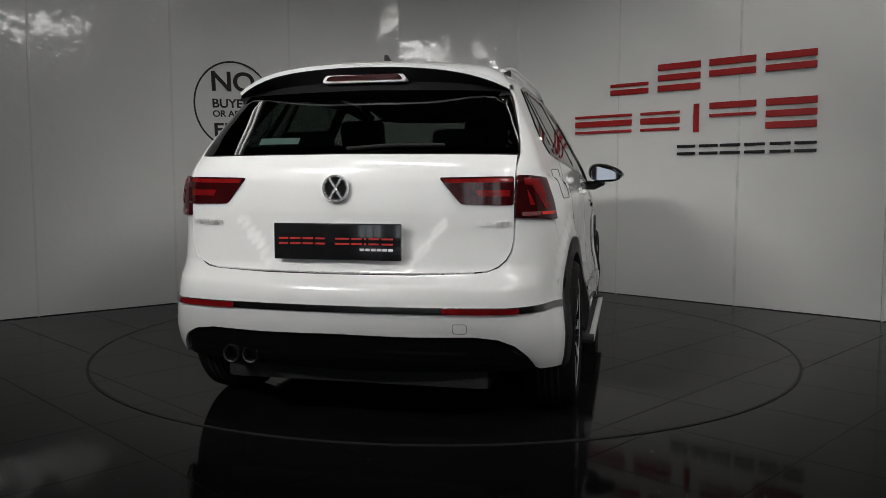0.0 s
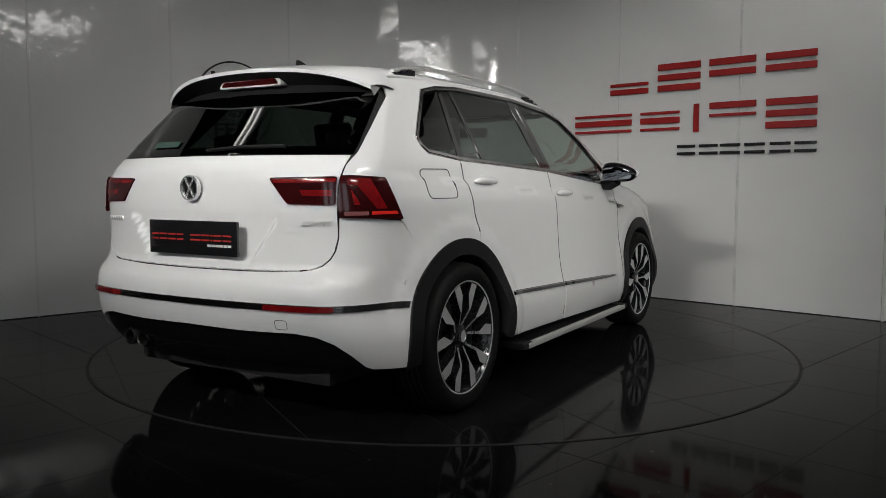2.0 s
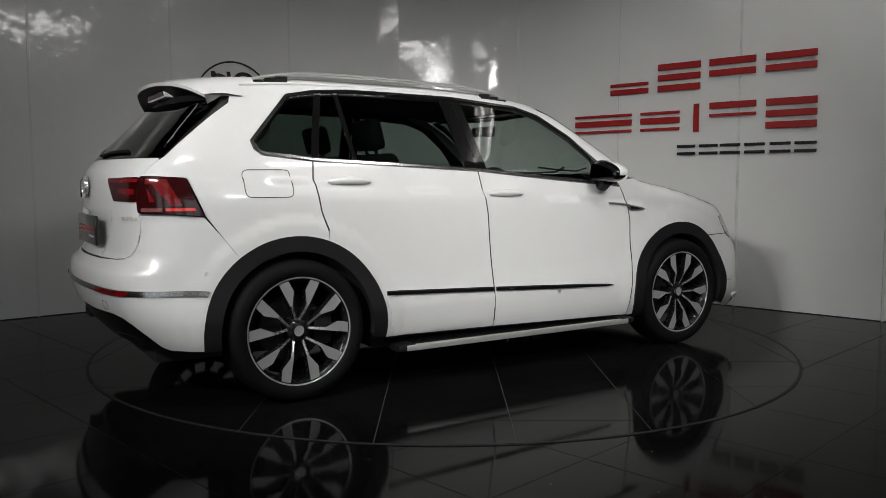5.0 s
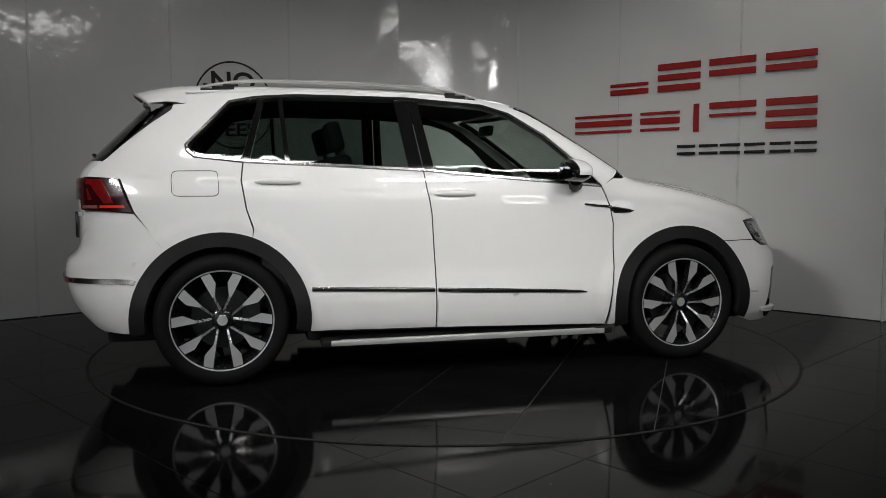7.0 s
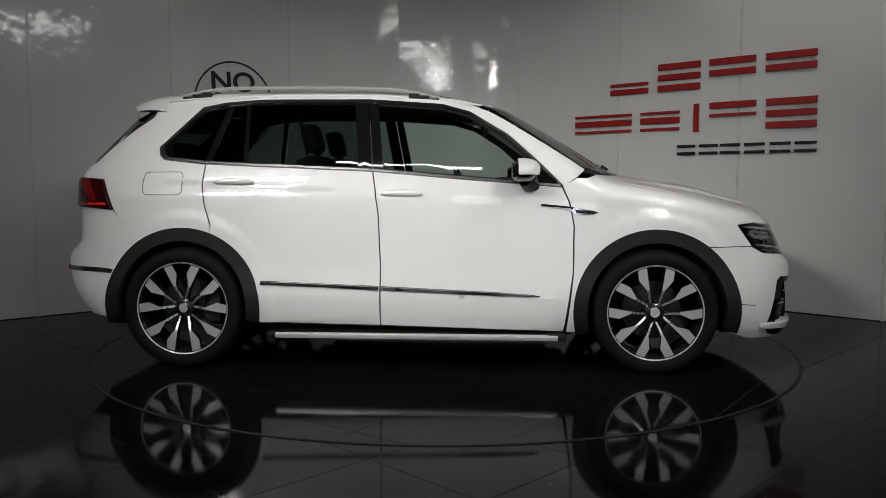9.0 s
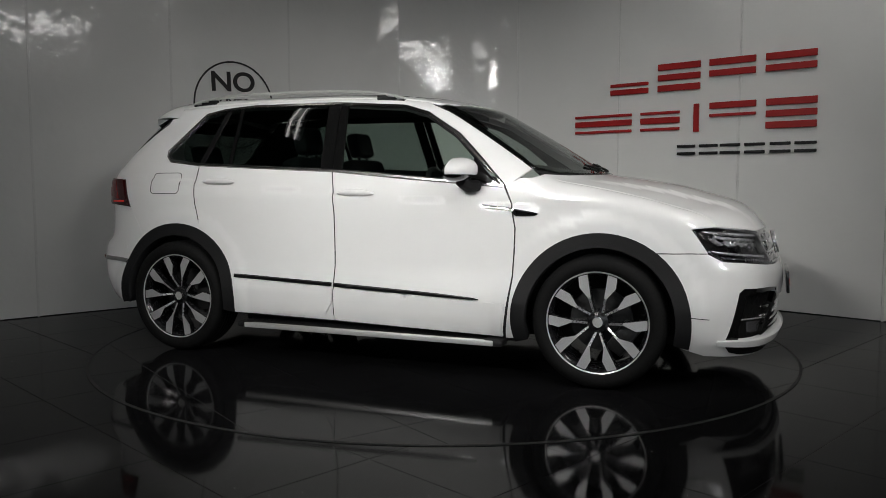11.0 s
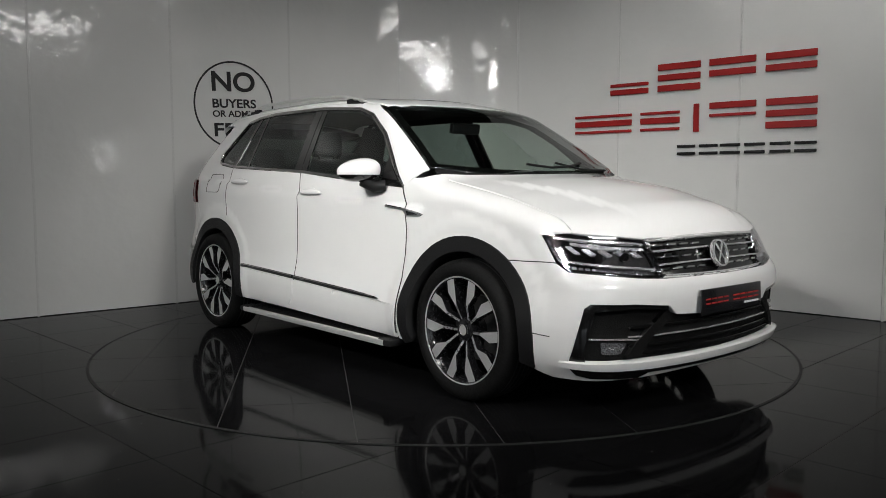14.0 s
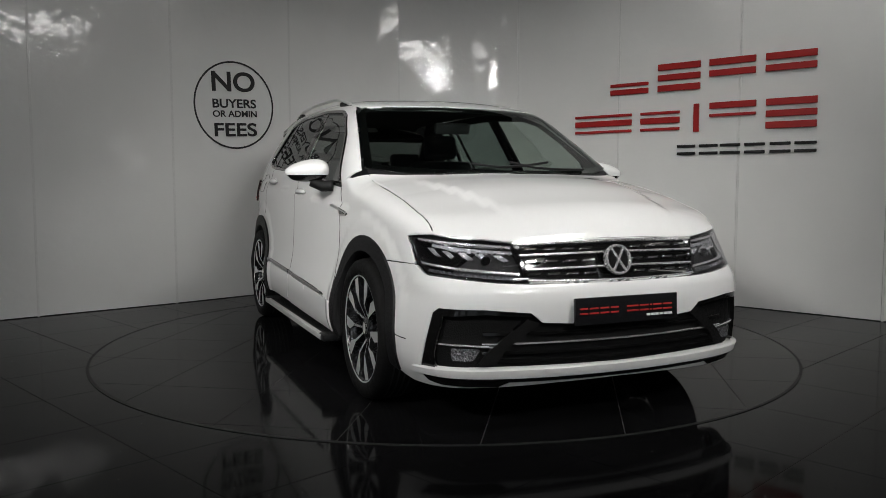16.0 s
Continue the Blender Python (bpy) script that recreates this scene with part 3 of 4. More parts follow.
def car_shell():
    """Dark inner body that shows in the gaps between the panels."""
    verts, faces = [], []
    def add(kind, loops, off, step=.05, sides="r"):
        for s in sides:
            P, F, N = skin(kind, loops, step, off, .001, s == "l")
            k = len(verts)
            verts.extend(tuple(p) for p in P)
            faces.extend(tuple(v + k for v in f) for f in F)
    outer = [(-.66, .40), (-.45, .28)] + arc(0, .435, 190, -8, 14) + [(.5, .262), (2.2, .235)] + arc(2.68, .435, 194, -12, 14) + [(3.18, .27), (3.22, .60), (3.12, .83), (3.0, .915), (2.35, 1.07), (2.25, 1.115), (1.72, 1.47), (1.4, 1.575), (.9, 1.59), (.2, 1.585), (-.2, 1.56), (-.62, 1.22), (-.66, 1.1)]
    add("side", [outer, inset(DLO, .024)], -.016, .05, "rl")
    add("top", [both_top([(2.62, 0), (2.40, -.72), (3.18, -.73), (3.36, -.47), (3.42, 0)])], -.016)
    add("wrap_rear", [both([(0, .33), (.5, .33), (.7, .33), (.7, .93), (.6, 1.08), (0, 1.16)])], -.022)
    add("wrap_front", [both([(0, .24), (.55, .24), (.72, .3), (.72, .68), (.55, .83), (0, .80)])], -.045)
    link("inner_body", verts, faces, M_SHELL, car, "dark inner body shell")
    # floor pan and wheel housings
    bm = box(bmesh.new(), -.62, -.60, .20, 3.2, .60, .36, .03)
    part("floor_pan", bm, M_SHELL, car)
    # Dark plates added below the bumpers to block light from their white insides.
    def leak_plate(name, half, low, high):
        part(name, prism(bmesh.new(), both_top(half), low, high, "z"), M_SHELL, car, "dark plate added to block light under the bumper", smooth=False)
    leak_plate("rear_leak_plate", [(-.70, 0), (-.67, -.4), (-.60, -.68), (-.50, -.79), (-.42, -.80), (-.42, 0)], .325, .345)
    leak_plate("front_leak_plate", [(3.47, 0), (3.46, -.3), (3.36, -.62), (3.22, -.79), (3.08, -.80), (3.0, 0)], .228, .25)
    # Wider pan added to keep the space between the wheels dark.
    bm = box(bmesh.new(), .44, -.80, .195, 2.24, .80, .33, .03)
    part("floor_pan", bm, M_SHELL, car)
    for x in (0, 2.68):
        for s in (-1, 1):
            bm = bmesh.new()
            prof = [(.436, s * .885), (.436, s * .60), (.30, s * .58), (0, s * .58)]
            revolve(bm, prof, 40)
            bmesh.ops.translate(bm, verts=bm.verts, vec=(x, 0, .355))
            bmesh.ops.delete(bm, geom=[v for v in bm.verts if v.co.z < .27], context="VERTS")
            part("wheel_housing", bm, M_SHELL, car)


def car_sides():
    hood_line = [on_top(x, HOOD_EDGE) for x in [*np.linspace(on_front(HOOD_EDGE, .858)[0], 2.9, 9), 2.75, 2.6, 2.45, 2.36]]
    fender = [(2.174, 1.056), (2.214, .962), (2.239, .833), (2.235, .574), (2.195, .24), (2.232, .24)] + arc(2.68, .44, 194, 56, 24) + [(3.218, .724), (3.136, .842)] + [(p[0], p[2] - .003) for p in hood_line] + [(2.31, 1.100), (2.25, 1.100)]
    panel("front_wing", "side", fender, M_WHITE, car, sides="rl")
    roof_line = [on_top(x, -.598) for x in np.linspace(1.62, -.17, 12)]
    frame_line = [on_top(x, y) for x, y in ws_edge()][::-1]
    body = [(2.178, 1.058)] + [(2.03, 1.209), (1.862, 1.362)] + [(1.65, 1.489), (1.486, 1.536), (1.039, 1.568), (.409, 1.571), (.186, 1.555), (.046, 1.527), (-.114, 1.356), (-.184, 1.281), (-.174, 1.237), (-.136, 1.206), (.112, 1.179)]
    body += [(.102, 1.089), (.126, .937), (.160, .83)] + arc(0, .44, 69, 128, 12) + [(-.430, .923), (-.500, 1.098)] + [(on_rear(y, z)[0], z) for y, z in ((-.716, 1.104), (-.716, 1.13), (-.715, 1.15), (-.718, 1.17), (-.720, 1.185), (-.722, 1.20), (-.718, 1.23), (-.710, 1.27), (-.693, 1.34), (-.674, 1.40), (-.650, 1.465))] + [(-.222, 1.555)]
    body += [(p[0], p[2] - .004) for p in roof_line[::-1]] + [(p[0], p[2] - .004) for p in frame_line[::-1]] + [(2.25, 1.109)]
    panel("body_side", "side", body, M_WHITE, car, "white rear quarter and roof frame", sides="rl", step=.028)
    fd = [(1.101, 1.136), (1.137, .903), (1.152, .588), (1.152, .27), (2.176, .243), (2.226, .574), (2.230, .833), (2.205, .962), (2.165, 1.048), (1.611, 1.091)]
    rd = [(.121, 1.179), (1.093, 1.136), (1.129, .903), (1.144, .588), (1.144, .27), (.455, .28)] + arc(0, .44, -9, 69, 16) + [(.168, .83), (.134, .937), (.110, 1.089)]
    for s in "rl":
        f = panel("front_door", "side", fd, M_WHITE, car, sides=s)
        r = panel("rear_door", "side", rd, M_WHITE, car, sides=s)
        for door, cx, cz in ((f, 1.268, 1.012), (r, .295, 1.079)):
            k = 1 if s == "r" else -1
            y0 = on_side(cx, cz)[1]
            bm = bmesh.new()
            bmesh.ops.create_uvsphere(bm, u_segments=20, v_segments=10, radius=1)
            for v in bm.verts:
                c = v.co
                v.co = Vector((cx + .122 * math.copysign(abs(c.x) ** .75, c.x), k * (y0 - .016 + .020 * c.y), cz + .019 * c.z + .006 * (1 - c.x * c.x)))
            part("handle", bm, M_WHITE, door, "white pull handle")
            bm = bmesh.new()
            bmesh.ops.create_uvsphere(bm, u_segments=16, v_segments=8, radius=1)
            for v in bm.verts:
                v.co = Vector((cx + .05 * v.co.x, k * (y0 + .002 + .006 * v.co.y), cz + .034 * v.co.z))
            part("handle_cup", bm, M_WHITE, door)
        panel("strip", "side", ribbon([(1.158, .481), (1.5, .467), (1.8, .455), (2.0, .446), (2.045, .443)], [.022, .022, .020, .012, .003]), M_BLACKG, f, "gloss black side strip", step=.04, off=.014, sides=s)
        panel("strip", "side", ribbon([(.463, .506), (.8, .494), (1.138, .482)], .022), M_BLACKG, r, "gloss black side strip", step=.04, off=.014, sides=s)
        panel("strip_edge", "side", ribbon([(.463, .512), (.8, .500), (1.138, .488)], .005), M_TRIM, r, "bright edge of the strip", step=.04, off=.0155, thick=.003, sides=s)
        panel("strip_edge", "side", ribbon([(1.158, .487), (1.5, .473), (1.8, .461), (2.0, .449)], .005), M_TRIM, f, "bright edge of the strip", step=.04, off=.0155, thick=.003, sides=s)
        # Dark ribbons laid along the door gaps stand in for the shade there.
        for line in ([(1.097, 1.134), (1.133, .903), (1.148, .588), (1.148, .30)], [(2.184, .27), (2.230, .574), (2.234, .833), (2.209, .962), (2.169, 1.046)], [(.164, .84), (.130, .937), (.106, 1.089), (.116, 1.17)]):
            panel("gap_shade", "side", ribbon(line, .0055), M_SHELL, car, "dark strip standing for the shade in the door gap", step=.03, off=.0006, thick=.004, sides=s)
        # raised lower mouldings
        panel("sill_moulding", "side", rounded([(1.155, .462), (2.19, .425), (2.172, .25), (1.155, .275)], .01), M_WHITE, f, step=.03, off=.009, thick=.010, sides=s)
        panel("sill_moulding", "side", rounded([(.468, .485), (1.141, .463), (1.141, .38), (1.09, .30), (.50, .285)], .012), M_WHITE, r, step=.03, off=.009, thick=.010, sides=s)
        # glass and pillars
        g1 = rounded([(1.158, 1.140), (1.60, 1.101), (1.965, 1.075), (1.965, 1.232), (1.845, 1.333), (1.643, 1.462), (1.481, 1.513), (1.30, 1.530), (1.098, 1.540)], .02)
        panel("window_glass", "side", g1, M_GLASS, f, "lightly tinted glass", step=.05, off=-.006, thick=.004, sides=s)
        panel("mirror_sail", "side", [(1.97, 1.072), (2.135, 1.060), (2.008, 1.188), (1.97, 1.225)], M_BLACKG, f, step=.05, off=-.004, sides=s)
        panel("pillar_trim", "side", [(1.101, 1.142), (1.160, 1.138), (1.102, 1.542), (1.050, 1.548)], M_BLACKG, f, "gloss black pillar trim", step=.05, off=-.003, sides=s)
        panel("pillar_trim", "side", [(1.015, 1.146), (1.095, 1.142), (1.044, 1.548), (.965, 1.550)], M_BLACKG, r, "gloss black pillar trim", step=.05, off=-.003, sides=s)
        g2 = rounded([(.150, 1.180), (1.018, 1.146), (.967, 1.546), (.44, 1.551), (.243, 1.542)], .012)
        panel("window_glass", "side", g2, M_GLASSD, r, "dark privacy glass", step=.05, off=-.006, thick=.004, sides=s)
        panel("divider", "side", ribbon([(.352, 1.17), (.338, 1.36), (.325, 1.548)], .024), M_BLACKG, r, step=.05, off=-.004, sides=s)
        g3 = rounded([(-.160, 1.270), (-.121, 1.224), (.108, 1.197), (.206, 1.540), (.06, 1.510), (-.090, 1.350)], .03)
        q = panel("quarter_glass", "side", g3, M_GLASSD, car, "dark privacy glass", step=.05, off=-.006, thick=.004, sides=s)
        panel("pillar_trim", "side", [(.110, 1.194), (.148, 1.192), (.243, 1.545), (.208, 1.545)], M_BLACKG, car, "gloss black pillar trim", step=.05, off=-.003, sides=s)
        panel("window_trim", "side", [DLO, inset(DLO, .013)], M_TRIM, car, "bright window surround", step=.03, off=.006, thick=.014, sides=s)
        # wheel-arch cladding
        panel("arch_trim", "side", arc(-.004, .462, 188, -9, 36) + arc(-.004, .386, -9, 188, 36), M_BLACKP, car, "black plastic wheel-arch trim", step=.03, off=.012, thick=.05, sides=s)
        panel("arch_trim", "side", arc(2.692, .462, 196, -14, 36) + arc(2.692, .386, -14, 196, 36), M_BLACKP, car, "black plastic wheel-arch trim", step=.03, off=.012, thick=.05, sides=s)
        flap = rounded([(-.25, 1.137), (-.245, 1.003), (-.005, 1.003), (-.012, 1.128), (-.03, 1.139)], .035)
        panel("fuel_flap", "side", [flap, inset(flap, .0032)], M_SHELL, car, "fuel flap joint", step=.012, off=.0022, thick=.006, sides=s) if s == "r" else None
        panel("wing_badge", "side", [(2.05, .951), (2.215, .938), (2.33, .920), (2.365, .910), (2.34, .900), (2.238, .897), (2.205, .928), (2.05, .944)], M_CHROME, car, "chrome wing badge", step=.03, off=.008, sides=s)
        panel("badge_inlay", "side", [(2.235, .926), (2.30, .917), (2.325, .909), (2.245, .905)], M_BLACKG, car, step=.03, off=.011, sides=s)
        panel("joint_line", "side", ribbon([(3.09, .404), (3.16, .404), (3.235, .398)], .004), M_SHELL, car, step=.03, off=.0015, thick=.002, sides=s)
        # parking sensor
        for x, z in ((3.10, .468), (-.437, .653)):
            p = on_side(x, z)
            k = 1 if s == "r" else -1
            bm = revolve(bmesh.new(), [(0, -.0012), (.0095, -.0012), (.010, .0006), (.0115, .0006), (.012, -.0014), (.0125, .002)], 20)
            bmesh.ops.translate(bm, verts=bm.verts, vec=(p[0], p[1], p[2]))
            if k < 0:
                bmesh.ops.scale(bm, vec=(1, -1, 1), verts=bm.verts)
            part("parking_sensor", bm, M_WHITE, car)


def car_top():
    front = [(1.682, -.592), (1.75, -.45), (1.81, -.25), (1.838, 0)]
    rear = [(-.215, -.592), (-.235, -.4), (-.25, 0)]
    panel("roof", "top", both_top(rear[::-1] + front), M_WHITE, car, step=.04)
    low = [(2.292, -.772), (2.41, -.62), (2.50, -.42), (2.56, -.2), (2.575, 0)]
    high = [(1.70, -.627), (1.765, -.45), (1.823, -.25), (1.852, 0)]
    out = both_top(high[::-1] + low)
    panel("screen_border", "top", [out, inset(out, .045)], M_BLACKG, car, "black glass border", step=.04, off=-.004)
    panel("windscreen", "top", out, M_GLASSW, car, "clear windscreen", step=.05, off=.001, thick=.005)
    hood = [(2.62, 0), (2.603, -.2), (2.545, -.42), (2.46, -.6), (2.36, HOOD_EDGE), (2.7, HOOD_EDGE), (3.05, HOOD_EDGE)] + [(on_front(y, z)[0] - .004, y) for y, z in ((HOOD_EDGE, .853), (-.64, .842), (-.55, .834), (-.47, .823), (-.25, .828), (0, .830))]
    panel("bonnet", "top", both_top(hood), M_WHITE, car, "white bonnet", step=.03)
    cowl = [(2.58, 0), (2.565, -.2), (2.505, -.42), (2.415, -.62), (2.31, -.76), (2.34, -.765), (2.465, -.59), (2.55, -.41), (2.60, -.2), (2.618, 0)]
    panel("wiper_cowl", "top", both_top(cowl), M_BLACKP, car, step=.03, off=-.008)
    gap = rounded(both_top([(.30, 0), (.30, -.46), (1.52, -.46), (1.60, 0)]), .05)
    panel("sunroof", "top", gap, M_BLACKG, car, "dark glass sunroof", step=.06, off=.002, thick=.003)
    for side in (-1, 1):
        pts = [on_top(x, y) for x, y in ((2.47, side * .12 - .10), (2.52, side * .12 + .05), (2.50, side * .12 + .22), (2.44, side * .12 + .40))]
        part("wiper", tube(bmesh.new(), [(p[0], p[1], p[2] + .012) for p in pts], .010, 8, .007), M_BLACKP, car, "black windscreen wiper")
    p = [(1.735, -.575), (1.735, -.50), (1.775, -.49), (1.765, -.56)]
    panel("screen_label", "top", p, M_PRINTW, car, "small white screen label", step=.03, off=.004, thick=.001)
    for k in (-1, 1):
        path = []
        for x in np.linspace(-.10, 1.46, 27):
            u = (x + .10) / 1.56
            lift = .036 * min(1, math.sin(math.pi * min(max(u, 0), 1)) * 1.9) ** .8
            p = on_top(x, -.585 + .015 * math.cos(math.pi * u))
            path.append((p[0], -k * p[1], p[2] + lift + .004))
        rail = part("roof_rail", tube(bmesh.new(), path, .014, 10, .011), M_ALU, car, "satin aluminium roof rail")
        for a in (0, 23):
            bm = bmesh.new()
            for i in range(a, a + 3):
                q, w = path[i], path[i + 1]
                box(bm, q[0], q[1] - .014, q[2] - .062, w[0], q[1] + .014, min(q[2], w[2]) - .004)
            part("foot", bm, M_BLACKP, rail, smooth=False)
    p = on_top(-.02, 0)
    bm = prism(bmesh.new(), [(-.10, 0), (.09, 0), (-.06, .05), (-.085, .055)], -.008, .008)
    bmesh.ops.translate(bm, verts=bm.verts, vec=p)
    part("aerial", bm, M_BLACKP, car, "black fin aerial")


def car_rear():
    tg = [(0, .712), (-.35, .714), (-.560, .718), (-.610, .724), (-.650, .740), (-.680, .768), (-.698, .802), (-.707, .85), (-.710, 1.131), (-.708, 1.188), (0, 1.191)]
    gate = panel("tailgate", "rear", both(tg), M_WHITE, car, "white tailgate with a hollow for the plate", step=.022)
    gl = [(0, 1.198), (-.713, 1.196), (-.705, 1.25), (-.690, 1.31), (-.665, 1.39), (-.635, 1.475), (0, 1.485)]
    panel("rear_window", "rear", both(gl), M_GLASSR, gate, "dark privacy glass", step=.05, off=-.002, thick=.006)
    panel("window_border", "rear", [both(gl), inset(both(gl), .035)], M_BLACKG, gate, step=.05, off=-.005, thick=.006)
    top = [wr(*on_side(-.438, .915)), wr(-.62, -.83, .929), wr(*on_rear(-.716, .932)), wr(*on_rear(-.713, .85)), wr(*on_rear(-.704, .799)), wr(*on_rear(-.685, .762)), wr(*on_rear(-.653, .734)), wr(*on_rear(-.611, .718)), wr(*on_rear(-.56, .712)), (.25, .704), (0, .703)]
    edge = [wr(-0.837, -0.315, 0.459), wr(-0.801, -0.563, 0.463), wr(-0.774, -0.657, 0.451), wr(-0.739, -0.721, 0.422), wr(-0.686, -0.766, 0.373), wr(-0.624, -0.794, 0.317), wr(-0.593, -0.812, 0.304)]
    low = [(0, .464)] + edge + [wr(*on_side(-.46, .296))]
    side = [wr(*on_side(*p)) for p in arc(0, .44, 186, 128, 12)]
    panel("rear_bumper", "wrap_rear", both(top[::-1] + side[::-1] + low[::-1])[0:0] or [p for p in (lambda h: h + [(-a, b) for a, b in h[::-1] if abs(a) > 1e-6])([top[-1]] + top[-2::-1] + side[::-1] + low[::-1])], M_WHITE, car, "white rear bumper", step=.026)
    dark = [(0, .474)] + [(a - .004, b + .010) for a, b in edge[:-1]] + [wr(-.62, -.83, .30), (.62, .29), (0, .27)]
    diff = panel("rear_diffuser", "wrap_rear", both(dark), M_BLACKG, car, "gloss black lower bumper", step=.03, off=-.014)
    for yy in (.42, .51):
        bm = revolve(bmesh.new(), [(.030, .06), (.030, -.02), (.036, -.024), (.039, -.02), (.039, .06)], 28, "x")
        bmesh.ops.translate(bm, verts=bm.verts, vec=(-.735, yy, .338))
        part("exhaust_pipe", bm, M_DISC, car, "chrome exhaust tip")
    u0 = wr(*on_side(-.435, .56))[0]
    strip = [(u0 * math.sin(math.pi / 2 * k / 10), .571 - .012 * (k / 10) ** 3) for k in range(11)]
    full = [(-a, b) for a, b in strip[:0:-1]] + strip
    ch = panel("bumper_strip", "wrap_rear", ribbon(full, .026), M_TRIM, car, "chrome rear bumper strip", step=.03, off=.007)
    for s in "rl":
        panel("reflector", "wrap_rear", rounded([wr(-.86, -.45, .581), wr(-.79, -.755, .580), wr(-.79, -.755, .558), wr(-.86, -.45, .559)], .006), M_RED, car, "red reflector", step=.03, off=.012, sides=s)
    # tail lamps
    for s in "rl":
        inner = rounded([(-.416, 1.094), (-.704, 1.098), (-.704, .985), (-.505, .988)], .012)
        lamp = panel("tail_lamp", "rear", inner, M_REDD, gate, "dark red tail lamp", step=.025, off=.008, thick=.02, sides=s)
        panel("light_strip", "rear", [(-.435, 1.086), (-.70, 1.090), (-.70, 1.076), (-.444, 1.073)], M_RED, gate, step=.03, off=.0095, thick=.003, sides=s)
        panel("light_strip", "rear", [(-.56, 1.045), (-.69, 1.045), (-.69, 1.020), (-.575, 1.020)], M_RED, gate, step=.03, off=.0095, thick=.003, sides=s)
        outer = rounded([wr(*on_rear(-.710, 1.099)), wr(*on_rear(-.74, 1.101)), wr(*on_side(-.508, 1.094)), wr(*on_side(-.436, .921)), wr(-.62, -.83, .931), wr(*on_rear(-.716, .936)), wr(*on_rear(-.710, .985))], .008)
        lamp = panel("tail_lamp", "wrap_rear", outer, M_REDD, car, "dark red wrap-round tail lamp", step=.012, off=.016, thick=.022, sides=s)
        a, b, c = wr(*on_rear(-.722, 1.09)), wr(*on_side(-.52, 1.085)), wr(*on_side(-.46, .96))
        d = wr(*on_rear(-.718, .96))
        panel("light_strip", "wrap_rear", [(a[0] + .012, 1.088), (b[0] - .045, 1.086), (c[0] - .045, .968), (c[0] - .080, .968), (b[0] - .085, 1.062), (a[0] + .012, 1.066)], M_RED, lamp, step=.016, off=.0185, thick=.004, sides=s)
        panel("light_strip", "wrap_rear", [(a[0] + .02, 1.045), (b[0] - .10, 1.043), (b[0] - .075, .985), (a[0] + .03, .985)], M_RED, lamp, step=.016, off=.0185, thick=.004, sides=s)
        panel("light_strip", "wrap_rear", [(c[0] - .095, .958), (c[0] - .012, .958), (c[0] - .006, .945), (c[0] - .095, .945)], M_REDB, lamp, "bright red side strip", step=.016, off=.019, thick=.004, sides=s)
        panel("reversing_lamp", "wrap_rear", [(d[0] + .012, .958), (c[0] - .105, .958), (c[0] - .105, .943), (d[0] + .012, .943)], M_REVERSE, lamp, "smoked reversing lamp", step=.016, off=.019, thick=.004, sides=s)
    # plate, badge, lettering bars
    plate(gate, Matrix.Translation((-.806, 0, .836)) @ Matrix.Rotation(radians(-90), 4, "Z") @ Matrix.Rotation(radians(0), 4, "X"), .545, .150)
    badge(gate, Matrix.Translation((-.814, 0, 1.052)) @ Matrix.Rotation(radians(-90), 4, "Z"), .056)
    for y0, y1 in ((.675, .655), (.65, .634), (.629, .607), (.602, .582), (.577, .557), (.552, .532)):
        panel("badge_bar", "rear", [(y0, .898), (y0, .918), (y1, .918), (y1, .898)], M_ALU, gate, "chrome badge bar", step=.03, off=.006, thick=.006)
    for y0, y1 in ((-.641, -.660), (-.664, -.683), (-.687, -.694)):
        panel("badge_bar", "rear", [(y0, .900), (y0, .920), (y1, .920), (y1, .900)], M_ALU, gate, "chrome badge bar", step=.03, off=.006, thick=.006)
    me = letters("2.0", .062, .021, .003)
    me.materials.append(M_ALU)
    p = on_rear(-.595, .910)
    me.transform(Matrix.Translation((p[0] - .004, p[1], p[2])) @ Matrix.Rotation(radians(-90 + 10), 4, "Z") @ Matrix.Rotation(radians(90), 4, "X"))
    num = new("engine_size", me)
    num.parent = gate
    tagged(num, "chrome lettering")
    spoiler(gate)
    st = panel("window_label", "rear", [(.40, 1.235), (.40, 1.262), (.21, 1.262), (.21, 1.235)], M_LABEL, gate, "pale green window label", step=.04, off=.004, thick=.001)
    # rear wiper
    bm = tube(bmesh.new(), [(p[0] - .008, p[1], p[2]) for p in (on_rear(-.02, 1.215), on_rear(-.2, 1.228), on_rear(-.42, 1.228))], .012, 8, .008)
    part("rear_wiper", bm, M_BLACKP, gate)
    cap = rounded([(-.483, .517), (-.540, .517), (-.540, .476), (-.483, .476)], .012)
    panel("tow_cap", "rear", [cap, inset(cap, .002)], M_SHELL, car, step=.03, off=.001, thick=.002)


def plate(parent, m, wide, high):
    bm = box(bmesh.new(), -wide / 2, -.012, -high / 2, wide / 2, .004, high / 2, .006, 2)
    bm.transform(m)
    pl = part("number_plate", bm, M_PLATE, parent, "black show plate")
    k = wide / .545
    def bar(x0, x1, z0, z1, mat):
        b = box(bmesh.new(), x0 * k, -.0145, z0 * k, x1 * k, -.0125, z1 * k)
        b.transform(m)
        part("print_bar", b, mat, pl, smooth=False)
    for x0, x1 in ((-.25, -.21), (-.20, -.155), (-.145, -.10), (-.09, -.05), (-.005, .055), (.065, .11), (.12, .127), (.137, .182), (.192, .24)):
        for z0, z1 in ((-.012, -.005), (.009, .016)):
            bar(x0, x1, z0, z1, M_PRINT)
    for i in range(6):
        bar(.10 + .024 * i, .119 + .024 * i, -.036, -.026, M_PRINTW)


